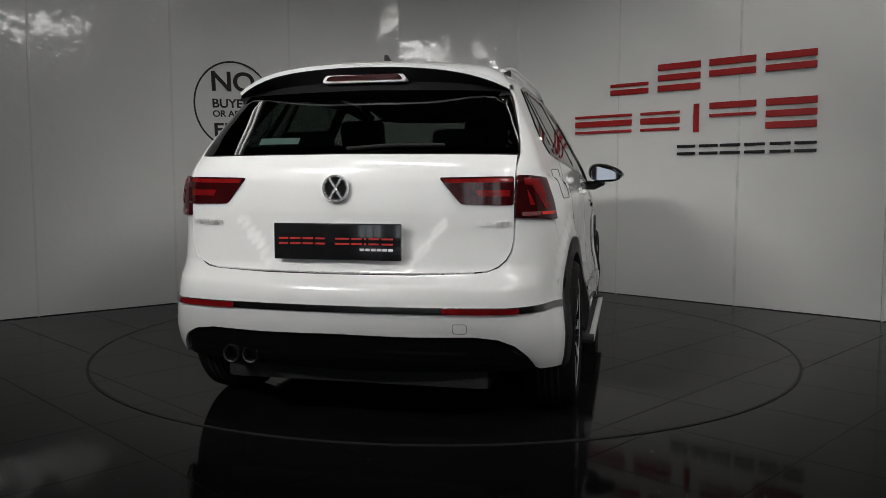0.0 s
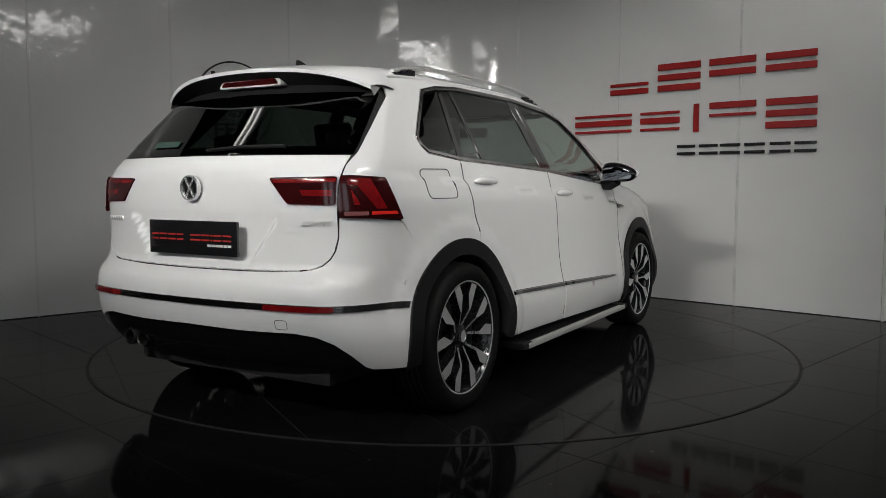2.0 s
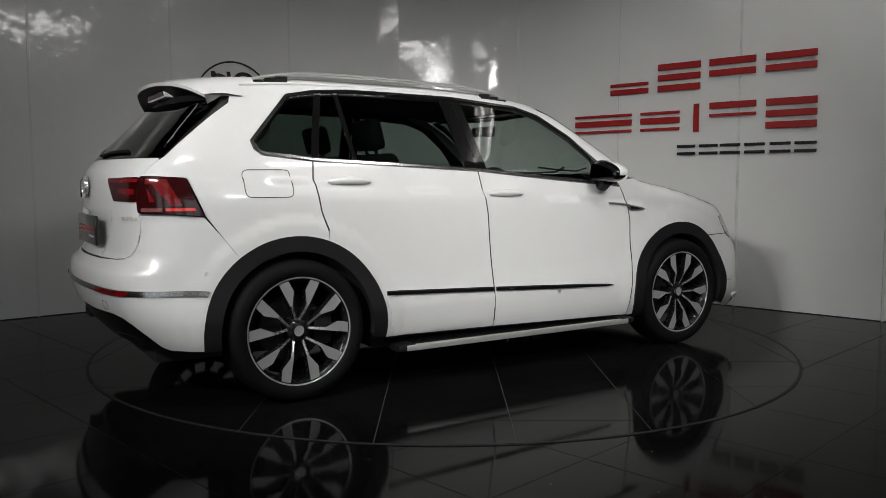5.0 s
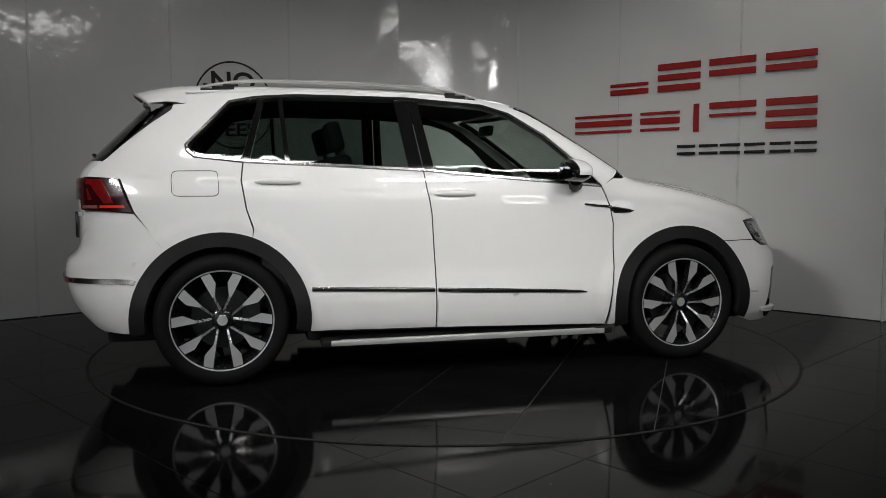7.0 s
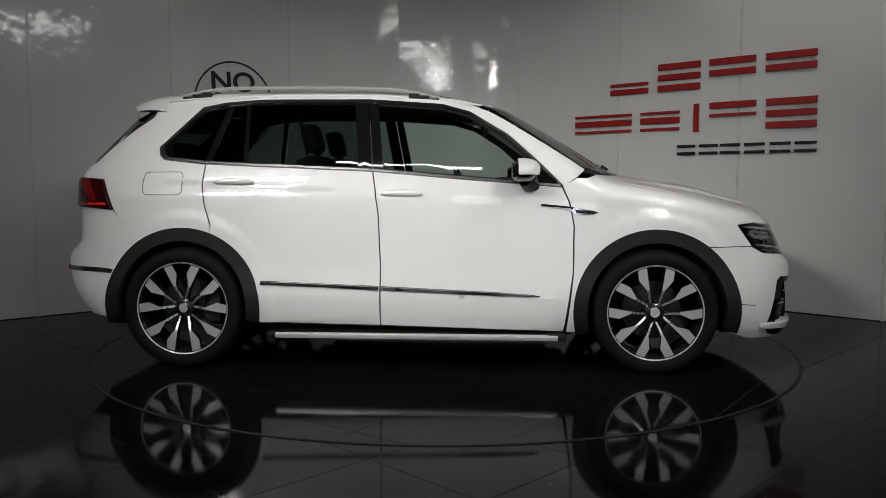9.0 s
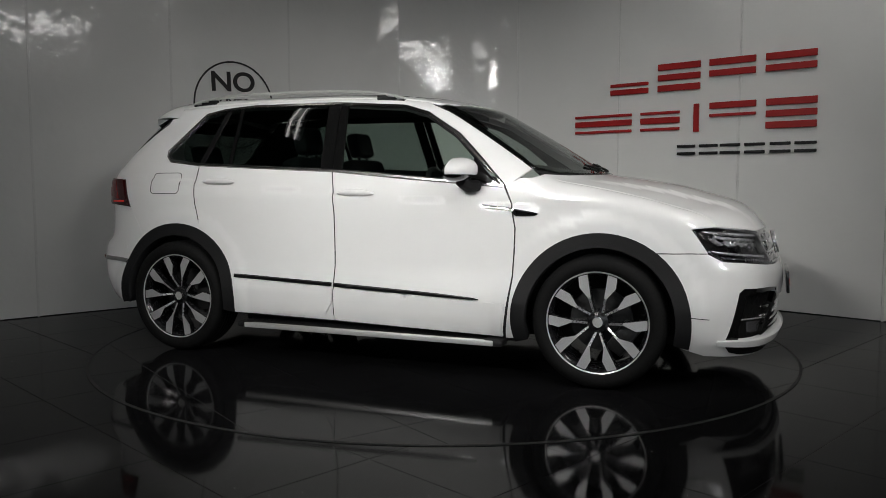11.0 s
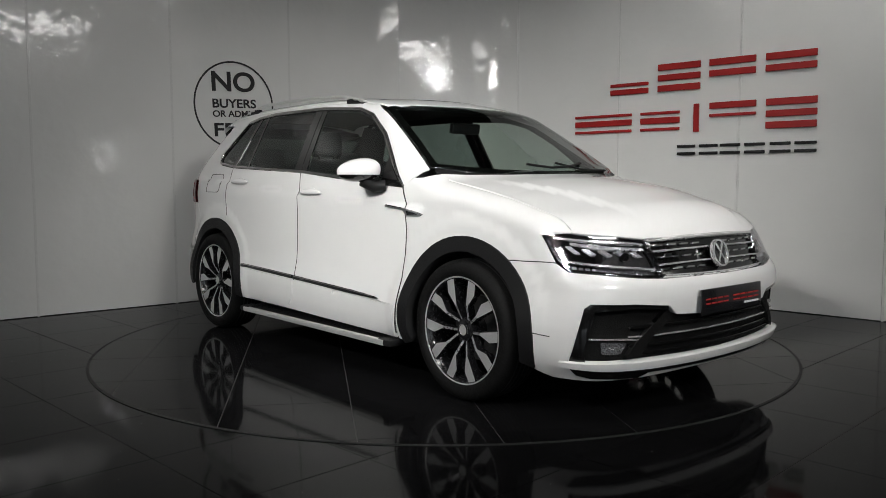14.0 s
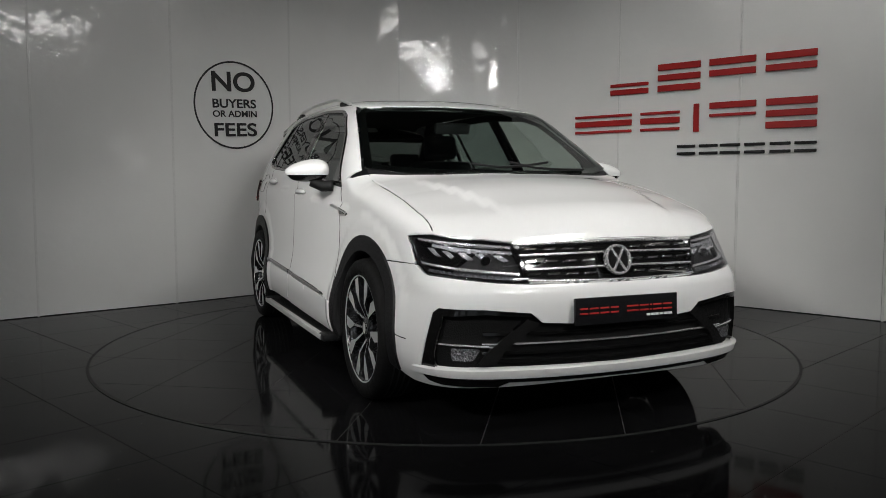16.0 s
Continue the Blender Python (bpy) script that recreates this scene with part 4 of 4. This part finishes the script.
def badge(parent, m, r):
    bm = revolve(bmesh.new(), [(0, .01), (r, .01), (r, -.006), (r * .97, -.010), (r * .86, -.010), (r * .83, -.004), (0, -.004)], 40)
    bm.transform(m)
    b = part("badge", bm, M_BADGE, parent, "round badge")
    bm = revolve(bmesh.new(), [(r * .82, -.004), (r * .85, -.013), (r * .98, -.013), (r * 1.01, -.004), (r * 1.01, .006)], 40)
    bm.transform(m)
    part("ring", bm, M_SILVER, b, "chrome ring")
    for turn in (-32, 32):
        bm = box(bmesh.new(), -.085 * r, -.012, -.80 * r, .085 * r, -.004, .80 * r, .0015, 1)
        bm.transform(Matrix.Rotation(radians(turn), 4, "Y"))
        bm.transform(m)
        part("bar", bm, M_SILVER, b)


def spoiler(gate):
    """Roof spoiler: white cap and cheeks, black hollow underside, brake lamp."""
    n = 24
    ys = np.linspace(-.648, .648, n + 1)
    A, B, B2, C = [], [], [], []
    for y in ys:
        w = abs(y) / .648
        f = on_top(-.225 + .03 * (abs(y) / .6) ** 2, y * .985)
        drop = .10 * w ** 5
        A.append((f[0] + .016, y * .99, f[2] + .005))
        tip = -.505 + .14 * w ** 2.5
        B.append((tip, y * .985, 1.594 - .045 * w ** 2 - drop * .5))
        B2.append((tip + .006, y * .985, 1.578 - .045 * w ** 2 - drop * .5))
        C.append((-.478 + .125 * w ** 2.5, y, 1.432 + .022 * w ** 4))
    verts, faces = [], []
    rows = []
    for i in range(n + 1):
        a, b = Vector(A[i]), Vector(B[i])
        line = [a.lerp(b, t) + Vector((0, 0, .012 * math.sin(math.pi * t))) for t in (0, .25, .5, .75, .92)] + [b, Vector(B2[i])]
        rows.append([len(verts) + k for k in range(len(line))])
        verts += [tuple(v) for v in line]
    for r, q in zip(rows, rows[1:]):
        for k in range(len(r) - 1):
            faces.append((r[k], q[k], q[k + 1], r[k + 1]))
    # cheeks
    for i in (0, n):
        k = len(verts)
        verts += [A[i], B[i], B2[i], C[i], (C[i][0] + .10, C[i][1] * .96, C[i][2] + .06)]
        faces.append((k, k + 1, k + 2, k + 3, k + 4))
    sp = link("spoiler", verts, faces, M_WHITE, gate, "white roof spoiler with a black underside")
    verts, faces = [], []
    for i in range(n + 1):
        b, c = Vector(B2[i]), Vector(C[i])
        mid = b.lerp(c, .5) + Vector((.085, 0, .02))
        if i in (0, n):
            mid = b.lerp(c, .5)
        for p in (b, b.lerp(mid, .6) + Vector((.006, 0, .002)), mid, c + Vector((0, 0, .005)), c + Vector((.12 if 0 < i < n else .01, 0, .03 if 0 < i < n else .008))):
            verts.append(tuple(p))
    for i in range(n):
        for k in range(4):
            faces.append((i * 5 + k, i * 5 + k + 1, i * 5 + 6 + k, i * 5 + 5 + k))
    link("underside", verts, faces, M_BLACKP, sp, "black hollow spoiler underside")
    bm = prism(bmesh.new(), rounded([(-.20, 1.520), (.20, 1.520), (.175, 1.556), (-.175, 1.560)], .02), -.445, -.33, "x")
    part("brake_lamp_rim", bm, M_LAMPBODY, sp, "pale rim of the high brake lamp")
    bm = prism(bmesh.new(), rounded([(-.18, 1.528), (.18, 1.528), (.162, 1.549), (-.162, 1.553)], .013), -.450, -.40, "x")
    part("brake_lamp", bm, M_REDD, sp, "dark red high brake lamp")


def car_front():
    # bumper with its large opening
    top = [wf(*on_side(2.938, .714)), wf(*on_side(3.216, .719)), wf(3.288, -.824, .681), wf(3.379, -.761, .674), wf(3.487, -.573, .653), wf(3.523, -.447, .646), wf(3.55, -.25, .645), (0, .643)]
    arch = [wf(*on_side(*p)) for p in arc(2.68, .44, 52, -15, 14)]
    low = [wf(3.21, -.835, .205), wf(3.36, -.76, .203), wf(3.45, -.53, .205), wf(3.50, -.25, .214), (0, .218)]
    half = [top[-1]] + top[-2::-1] + arch + low
    hole = [wf(3.57, 0, .473)[:1] + (.473,), wf(3.573, -.22, .473), wf(3.555, -.392, .485), wf(3.549, -.440, .527), wf(3.504, -.634, .546), wf(3.393, -.804, .550), wf(3.370, -.821, .530), wf(3.325, -.846, .345), wf(3.305, -.850, .285), wf(3.48, -.556, .290), (0, .279)]
    panel("front_bumper", "wrap_front", [both(half), both(hole)], M_WHITE, car, "white front bumper", step=.026, thick=.035)
    intake = panel("lower_grille", "wrap_front", both(hole), M_RUBBER, car, "black lower grille", step=.03, off=-.035)
    for z, w, mat, lab in ((.392, .005, M_SILVER, "bright strip"), (.435, .013, M_BLACKG, ""), (.353, .012, M_BLACKG, ""), (.318, .012, M_BLACKG, "")):
        line = [(k / 16 * .56, z + .004 * (k / 16) ** 2) for k in range(-16, 17)]
        panel("slat", "wrap_front", ribbon(line, w), mat, intake, lab, step=.03, off=-.016, thick=.02)
    for s in "rl":
        blade = [wf(3.549, -.440, .527), wf(3.504, -.634, .544), wf(3.393, -.804, .549), wf(3.370, -.821, .530), wf(3.327, -.845, .345), wf(3.307, -.849, .287), wf(3.36, -.80, .287),
                 wf(3.365, -.815, .345), wf(3.405, -.79, .515), wf(3.504, -.625, .524), wf(3.552, -.44, .508)]
        panel("intake_frame", "wrap_front", blade, M_BLACKG, car, "gloss black intake frame", step=.025, off=-.006, thick=.03, sides=s)
        strut = [wf(3.546, -0.456, 0.501), wf(3.554, -0.398, 0.479), wf(3.524, -0.538, 0.379), wf(3.511, -0.584, 0.315), wf(3.484, -0.663, 0.300), wf(3.504, -0.612, 0.371)]
        panel("strut", "wrap_front", strut, M_RUBBER, car, "gloss black diagonal strut", step=.025, off=-.010, thick=.03, sides=s)
        fog = rounded([wf(3.431, -0.771, 0.377), wf(3.492, -0.648, 0.372), wf(3.479, -0.679, 0.322), wf(3.433, -0.765, 0.322)], .012)
        f = panel("fog_lamp", "wrap_front", fog, M_FOG, car, "clear fog lamp", step=.012, off=-.026, thick=.03, sides=s)
        panel("chrome_line", "wrap_front", ribbon([wf(3.392, -0.812, 0.393), wf(3.463, -0.719, 0.391), wf(3.515, -0.575, 0.380)], .006), M_SILVER, car, step=.03, off=-.018, sides=s)
        # headlamp
        hl = rounded([wf(3.140, -.845, .841), wf(3.177, -.825, .855), wf(3.286, -.746, .848), wf(3.382, -.603, .834), wf(3.434, -.475, .818), wf(3.475, -.447, .740), wf(3.512, -.430, .668), wf(3.523, -.447, .651), wf(3.487, -.573, .658), wf(3.381, -.760, .679), wf(3.290, -.823, .685), wf(3.222, -.837, .735)], .012)
        h = panel("headlamp", "wrap_front", hl, M_BLACKG, car, "dark headlamp housing with bright inserts", step=.02, off=-.05, thick=.002, sides=s)
        panel("cover", "wrap_front", hl, M_COVER, h, "clear lamp cover", step=.02, off=.001, thick=.05, sides=s)
        rim = inset(hl, .004)
        panel("bezel", "wrap_front", [rim, inset(hl, .011)], M_BLACKG, h, step=.02, off=-.004, thick=.04, sides=s)
        u0, u1 = wf(3.165, -.838, 0)[0], wf(3.475, -.455, 0)[0]
        def strip(name, za, zb, w, mat, lab, a=0., b=1., off=-.02):
            line = [(u0 + (u1 - u0) * (a + (b - a) * k / 10), za + (zb - za) * k / 10) for k in range(11)]
            panel(name, "wrap_front", ribbon(line, w), mat, h, lab, step=.02, off=off, thick=.02, sides=s)
        strip("brow", .832, .802, .010, M_SILVER, "bright brow strip", .06, .99, -.012)
        strip("running_light", .735, .690, .009, M_SILVER, "pale running light", .10, 1.0, -.012)
        strip("eyelid", .812, .785, .012, M_LAMPC, "bright upper light guide", .20, .95, -.03)
        for k in range(13):
            c = u0 + (u1 - u0) * (.24 + .058 * k)
            z = .703 - .0022 * k
            panel("light_cell", "wrap_front", [(c + .010, z + .008), (c - .008, z + .008), (c - .010, z - .007), (c + .008, z - .007)], M_FOG, h, "small clear light cell", step=.02, off=-.02, thick=.012, sides=s)
        for k in range(5):
            c = u0 + (u1 - u0) * (.22 + .155 * k)
            z = .792 - .006 * k
            panel("reflector", "wrap_front", [(c + .03, z + .008), (c + .004, z + .009), (c - .034, z - .018), (c - .010, z - .019)], M_LAMPC, h, "bright reflector", step=.012, off=-.03, thick=.02, sides=s)
        for k in (0, 1):
            c = u0 + (u1 - u0) * (.46 + .25 * k)
            p, F, N = skin("wrap_front", [[(c + .018 * math.cos(a), .752 + .018 * math.sin(a)) for a in np.linspace(0, 2 * math.pi, 17)[:-1]]], .02, -.02, .02, s == "l")
            link("projector", p, F, M_BLACKG, h, "dark projector lens", N)
    brow = [wf(3.251, -.771, .862), wf(3.286, -.746, .855), wf(3.382, -.603, .842), wf(3.434, -.475, .830), wf(3.475, -.25, .832), (0, .834)]
    panel("bonnet_lip", "wrap_front", ribbon(brow + [(-a, b) for a, b in brow[-2::-1]], .016), M_WHITE, car, "white front edge of the bonnet", step=.02, off=.003, thick=.02)
    # grille
    gr = [(0, .822), (-.25, .820), (-.470, .813), (-.445, .745), (-.428, .660), (-.25, .651), (0, .648)]
    g = panel("grille", "front", both(gr), M_BLACKG, car, "black grille with bright bars", step=.03, off=-.02, thick=.002)
    for z0, z1, w, reach in ((.825, .815, .012, .475), (.772, .766, .006, .455), (.712, .706, .006, .44), (.654, .660, .005, .43)):
        line = [(reach * k / 10, z0 + (z1 - z0) * (k / 10) ** 2) for k in range(-10, 11)]
        panel("bar", "front", ribbon(line, w), M_SILVER, g, "bright chrome grille bar", step=.03, off=.003, thick=.022)
    for z in (.795, .742, .690):
        for y in (-.40, -.31, -.22, -.13, .13, .22, .31, .40):
            panel("grille_tooth", "front", [(y - .030, z - .004), (y + .024, z - .004), (y + .030, z + .003), (y - .022, z + .003)], M_CHROME, g, step=.05, off=-.008, thick=.012)
    m = Matrix.Translation((3.53, 0, .737)) @ Matrix.Rotation(radians(90), 4, "Z") @ Matrix.Rotation(radians(-14), 4, "X")
    badge(g, m, .068)
    panel("trim_badge", "front", [(-.40, .735), (-.36, .735), (-.345, .752), (-.385, .752)], M_CHROME, g, step=.03, off=.006, thick=.01)
    plate(car, Matrix.Translation((3.600, 0, .528)) @ Matrix.Rotation(radians(90), 4, "Z") @ Matrix.Rotation(radians(-3), 4, "X"), .535, .118)
    seam = [(k / 16 * .66, .2345 + .008 * abs(k / 16) ** 3) for k in range(-16, 17)]
    panel("lip_recess", "wrap_front", ribbon(seam, .015), M_BLACKP, car, "black recess under the blade", step=.022, off=.002, thick=.01)
    low = [(k / 16 * .82, .272 + .010 * abs(k / 16) ** 4) for k in range(-16, 17)]
    panel("blade", "wrap_front", ribbon(low, [.034 - .012 * abs(k / 16) ** 6 for k in range(-16, 17)]), M_WHITE, car, "white front blade", step=.02, off=.016, thick=.03)
    for s in "rl":
        corner = [wf(3.302, -0.848, 0.270), wf(3.326, -0.816, 0.230), wf(3.371, -0.777, 0.217), wf(3.475, -0.564, 0.208), wf(3.502, -0.520, 0.232), wf(3.378, -0.798, 0.255)]
        panel("corner_recess", "wrap_front", corner, M_BLACKG, car, "gloss black recess below the blade", step=.02, off=.003, thick=.01, sides=s)


def superball(bm, c, r, p=.8, n=24):
    bmesh.ops.create_uvsphere(bm, u_segments=n, v_segments=n // 2, radius=1)
    for v in bm.verts:
        q = v.co
        v.co = Vector([c[i] + r[i] * math.copysign(abs(q[i]) ** p, q[i]) for i in range(3)])
    return bm


def car_mirrors():
    for k in (-1, 1):
        bm = superball(bmesh.new(), (0, 0, 0), (.088, .125, .072), .8)
        for v in bm.verts:
            v.co.x *= 1 - .25 * v.co.y / .125
            if v.co.x < -.05:
                v.co.x = -.05 + (v.co.x + .05) * .2
            v.co.z -= .10 * max(0, v.co.z) * max(0, v.co.x) / .09
            if v.co.z > -.03:
                v.co.z = -.03 + (v.co.z + .03) * (1 - .48 * ((v.co.y / .125 + 1) / 2) ** 1.7)
        cap = bm
        geom = list(cap.verts) + list(cap.edges) + list(cap.faces)
        bmesh.ops.bisect_plane(cap, geom=geom, plane_co=(0, 0, -.03), plane_no=(0, 0, 1), clear_inner=True)
        geom = list(cap.verts) + list(cap.edges) + list(cap.faces)
        bmesh.ops.bisect_plane(cap, geom=geom, plane_co=(-.03, 0, 0), plane_no=(1, 0, 0), clear_inner=True)
        bmesh.ops.scale(cap, vec=(1, k if k > 0 else -1, 1), verts=cap.verts)
        for v in cap.verts:
            v.co += Vector((1.948, k * 1.005, 1.148))
        mir = part("door_mirror", cap, M_WHITE, car, "white mirror cap on a black foot")
        low = superball(bmesh.new(), (1.943, k * 1.003, 1.143), (.078, .119, .065), .8)
        for v in low.verts:
            if v.co.x < 1.898:
                v.co.x = 1.898 + (v.co.x - 1.898) * .2
            if v.co.z > 1.118:
                v.co.z = 1.118 + (v.co.z - 1.118) * (1 - .52 * (max(0, (k * v.co.y - 1.003) / .125 + 1) / 2) ** 1.7)
        part("housing", low, M_BLACKG, mir, "black lower housing")
        bm = tube(bmesh.new(), [(1.955, k * .98, 1.085), (1.975, k * .92, 1.055), (2.01, k * .865, 1.058)], .035, 12, .032)
        part("foot", bm, M_BLACKP, mir)
        bm = prism(bmesh.new(), rounded([(k * .905, 1.09), (k * 1.09, 1.10), (k * 1.10, 1.125), (k * 1.05, 1.160), (k * .92, 1.195), (k * .90, 1.15)], .02), 1.886, 1.893, "x")
        part("mirror_glass", bm, M_MIRROR, mir, "mirror glass")


def running_boards():
    for k in (-1, 1):
        bm = prism(bmesh.new(), [(k * .80, .205), (k * .960, .200), (k * .970, .222), (k * .80, .240)], .52, 2.18, "x")
        rb = part("running_board", bm, M_BLACKP, car, "black running board with an aluminium edge", smooth=False)
        bm = box(bmesh.new(), .555, min(k * .957, k * .990), .200, 2.145, max(k * .957, k * .990), .232, .008, 2)
        part("edge_strip", bm, M_ALU, rb, "aluminium edge")
        for x in (.56, 2.14):
            bm = box(bmesh.new(), x - .055, min(k * .88, k * .988), .198, x + .055, max(k * .88, k * .988), .236, .014, 2)
            part("end_cap", bm, M_BLACKP, rb)
        for i in range(9):
            z = .2245
            bm = box(bmesh.new(), .62, k * (.84 + .011 * i) - .003, z, 2.08, k * (.84 + .011 * i) + .003, z + .012 - .0012 * i)
            part("tread_rib", bm, M_RUBBER, rb, smooth=False)


def car_cabin():
    lining = [(1.62, -.53), (1.70, -.3), (1.72, 0), (-.3, 0), (-.28, -.53)]
    panel("roof_lining", "top", both_top([lining[3], lining[4], lining[0], lining[1], lining[2]]), M_LINING, car, step=.08, off=-.045, thick=.01)
    bm = box(bmesh.new(), 1.75, -.70, .70, 2.25, .70, 1.05, .08, 4)
    part("dashboard", bm, M_CABIN, car, "dark dashboard")
    bm = superball(bmesh.new(), (1.86, -.37, 1.06), (.10, .19, .05), .8)
    part("instrument_hood", bm, M_CABIN, car)
    bm = bmesh.new()
    ring = [(0.185 * math.cos(a), .185 * math.sin(a)) for a in np.linspace(0, 2 * math.pi, 33)]
    tube(bm, [(0, a, b) for a, b in ring], .016, 8)
    box(bm, -.012, -.17, -.02, .012, .17, .02, .006)
    box(bm, -.02, -.06, -.06, .02, .06, .05, .015)
    bm.transform(Matrix.Translation((1.62, -.37, .99)) @ Matrix.Rotation(radians(-24), 4, "Y"))
    part("steering_wheel", bm, M_CABIN, car, "dark steering wheel")
    for y in (-.37, .37):
        bm = bmesh.new()
        box(bm, .85, -.25, .48, 1.36, .25, .66, .07, 3)
        box(bm, -.09, -.25, 0, .07, .25, .68, .06, 3, pose(.84, 0, .58, 0, -16, 0))
        box(bm, -.045, -.13, .70, .045, .13, .88, .04, 3, pose(.84, 0, .58, 0, -14, 0))
        for s in (-.06, .06):
            box(bm, -.008, s - .008, .6, .008, s + .008, .74, 0, 1, pose(.84, 0, .58, 0, -14, 0))
        bmesh.ops.translate(bm, verts=bm.verts, vec=(0, y, 0))
        part("front_seat", bm, M_SEAT, car, "dark cloth front seat with headrest")
    bm = bmesh.new()
    box(bm, .05, -.62, .50, .50, .62, .68, .07, 3)
    box(bm, -.08, -.62, 0, .08, .62, .58, .06, 3, pose(.02, 0, .62, 0, -18, 0))
    for y in (-.38, .38):
        box(bm, -.04, y - .13, .58, .04, y + .13, .73, .035, 3, pose(.02, 0, .62, 0, -16, 0))
    part("rear_seat", bm, M_SEAT, car, "dark cloth rear bench with headrests")
    bm = box(bmesh.new(), -.02, -.12, -.035, .02, .12, .035, .015, 2, pose(1.72, 0, 1.42, 0, 10, 0))
    part("inside_mirror", bm, M_CABIN, car)
    bm = box(bmesh.new(), -.58, -.68, .60, -.1, .68, .98, .03)
    part("boot_liner", bm, M_CABIN, car)
    for k in (-1, 1):
        bm = box(bmesh.new(), .2, k * .80 - .02, .40, 2.15, k * .80 + .02, 1.03, .02)
        part("door_lining", bm, M_CABIN, car)


def wheel_parts():
    """One wheel, its outer face towards -y, about its centre."""
    w = thing("wheel", "", "")
    w.parent = car
    bm = bmesh.new()
    prof = [(.262, -.095), (.272, -.108), (.300, -.117), (.328, -.112), (.342, -.098), (.349, -.075), (.352, -.04), (.352, .04), (.349, .075), (.342, .098), (.325, .112), (.30, .117), (.27, .108), (.255, .09)]
    revolve(bm, prof, 72)
    part("tyre", bm, M_RUBBER, w, "black low-profile tyre")
    for gy in (-.045, -.015, .015, .045):
        part("tread_groove", revolve(bmesh.new(), [(.3525, gy - .005), (.3526, gy), (.3525, gy + .005)], 72), M_SHELL, w)
    bm = revolve(bmesh.new(), [(.240, .09), (.238, -.03), (.245, -.075), (.252, -.086), (.262, -.092), (.268, -.098), (.268, -.104), (.258, -.103), (.250, -.092)], 72)
    part("rim", bm, M_RIMB, w, "black alloy rim")
    bm = revolve(bmesh.new(), [(.259, -.100), (.261, -.1045), (.267, -.1065), (.2685, -.102)], 72)
    part("rim_edge", bm, M_RIM, w, "machined rim edge")
    bm = revolve(bmesh.new(), [(0, .02), (.165, .02), (.165, .04), (.0, .04)], 48)
    part("brake_disc", bm, M_DISC, w, "steel brake disc")
    bm = revolve(bmesh.new(), [(0, -.080), (.040, -.080), (.055, -.072), (.062, -.05), (.062, .03)], 32)
    part("hub", bm, M_RIMB, w)
    bm = revolve(bmesh.new(), [(0, -.0865), (.026, -.0865), (.030, -.083), (.030, -.07)], 32)
    hub = part("hub_cap", bm, M_ALU, w, "round hub cap")
    part("cap_ring", revolve(bmesh.new(), [(.0255, -.0866), (.027, -.0885), (.0305, -.088), (.031, -.082)], 32), M_CHROME, w)
    dish = lambda u: -.066 - .034 * min(1, max(0, (u - .04) / .09))
    root = [(.036, .015), (.127, .034), (.127, .048), (.044, .029)]
    block = [(.127, .034), (.255, .053), (.252, .102), (.180, .094), (.127, .048)]
    for i in range(5):
        for s in (1, -1):
            a = radians(-90 + 72 * i)
            bm = bmesh.new()
            for pts, mat in ((root, 2), (block, 0)):
                pts = [(u, v * s) for u, v in (pts if s > 0 else pts[::-1])]
                n = len(pts)
                hi = [bm.verts.new((u, dish(u), v)) for u, v in pts]
                lo = [bm.verts.new((u, dish(u) + .045, v * .94)) for u, v in pts]
                for loop, k in ((hi, mat), (lo[::-1], 1)):
                    bm.faces.new(loop).material_index = k
                for k in range(n):
                    bm.faces.new((hi[k], lo[k], lo[(k + 1) % n], hi[(k + 1) % n])).material_index = 1
            bmesh.ops.triangulate(bm, faces=[f for f in bm.faces if len(f.verts) > 4])
            bm.transform(Matrix.Rotation(-a, 4, "Y"))
            part("spoke", bm, [M_RIM, M_RIMB, M_SPOKE], w, "machined spoke with black flanks", smooth=False)
    for i in range(5):
        a = radians(-90 + 36 + 72 * i)
        bm = revolve(bmesh.new(), [(0, -.078), (.008, -.078), (.009, -.06)], 6)
        bmesh.ops.translate(bm, verts=bm.verts, vec=(.047 * math.cos(a), 0, .047 * math.sin(a)))
        part("wheel_bolt", bm, M_DISC, w)
    bm = box(bmesh.new(), .10, -.03, -.09, .20, .07, .09, .02)
    part("brake_calliper", bm, M_DISC, w)
    return w


def wheels():
    w = wheel_parts()
    w.matrix_basis = pose(-.004, -.818, .352)
    copy_thing(w, pose(2.686, -.818, .352, 0, 36, 0))
    copy_thing(w, pose(-.004, .818, .352, 0, 0, 180))
    copy_thing(w, pose(2.686, .818, .352, 0, 0, 180))


hall()
wall_panels()
lamps()
ground = floor()
sign()
sticker()
car_shell()
car_sides()
car_top()
car_rear()
car_front()
car_mirrors()
running_boards()
car_cabin()
wheels()
bm = revolve(bmesh.new(), [(0, .0004), (TABLE_R - .003, .0004), (TABLE_R - .003, .0008), (0, .0008)], 160, "z")
part("bed", bm, M_GROUT, turntable, "grout bed")
bm = revolve(bmesh.new(), [(TABLE_R - .008, .0013), (TABLE_R - .008, .0036), (TABLE_R + .008, .0036), (TABLE_R + .008, .0003)], 160, "z")
part("rim_seal", bm, M_SHELL, turntable, "dark seal round the turntable")
tiles(ground, turntable)
dust()


def motions():
    """The turntable turns at nine degrees a second with the car upon it."""
    cx, cy = -1.445, -.062
    car_rows, table_rows = [], []
    for i in range(17):
        m = Matrix.Rotation(radians(77.29 - 9.0 * i), 4, "Z")
        table_rows.append((float(i), m))
        car_rows.append((float(i), m @ Matrix.Translation((cx, cy, .003))))
    walk(car, car_rows)
    walk(turntable, table_rows)


motions()
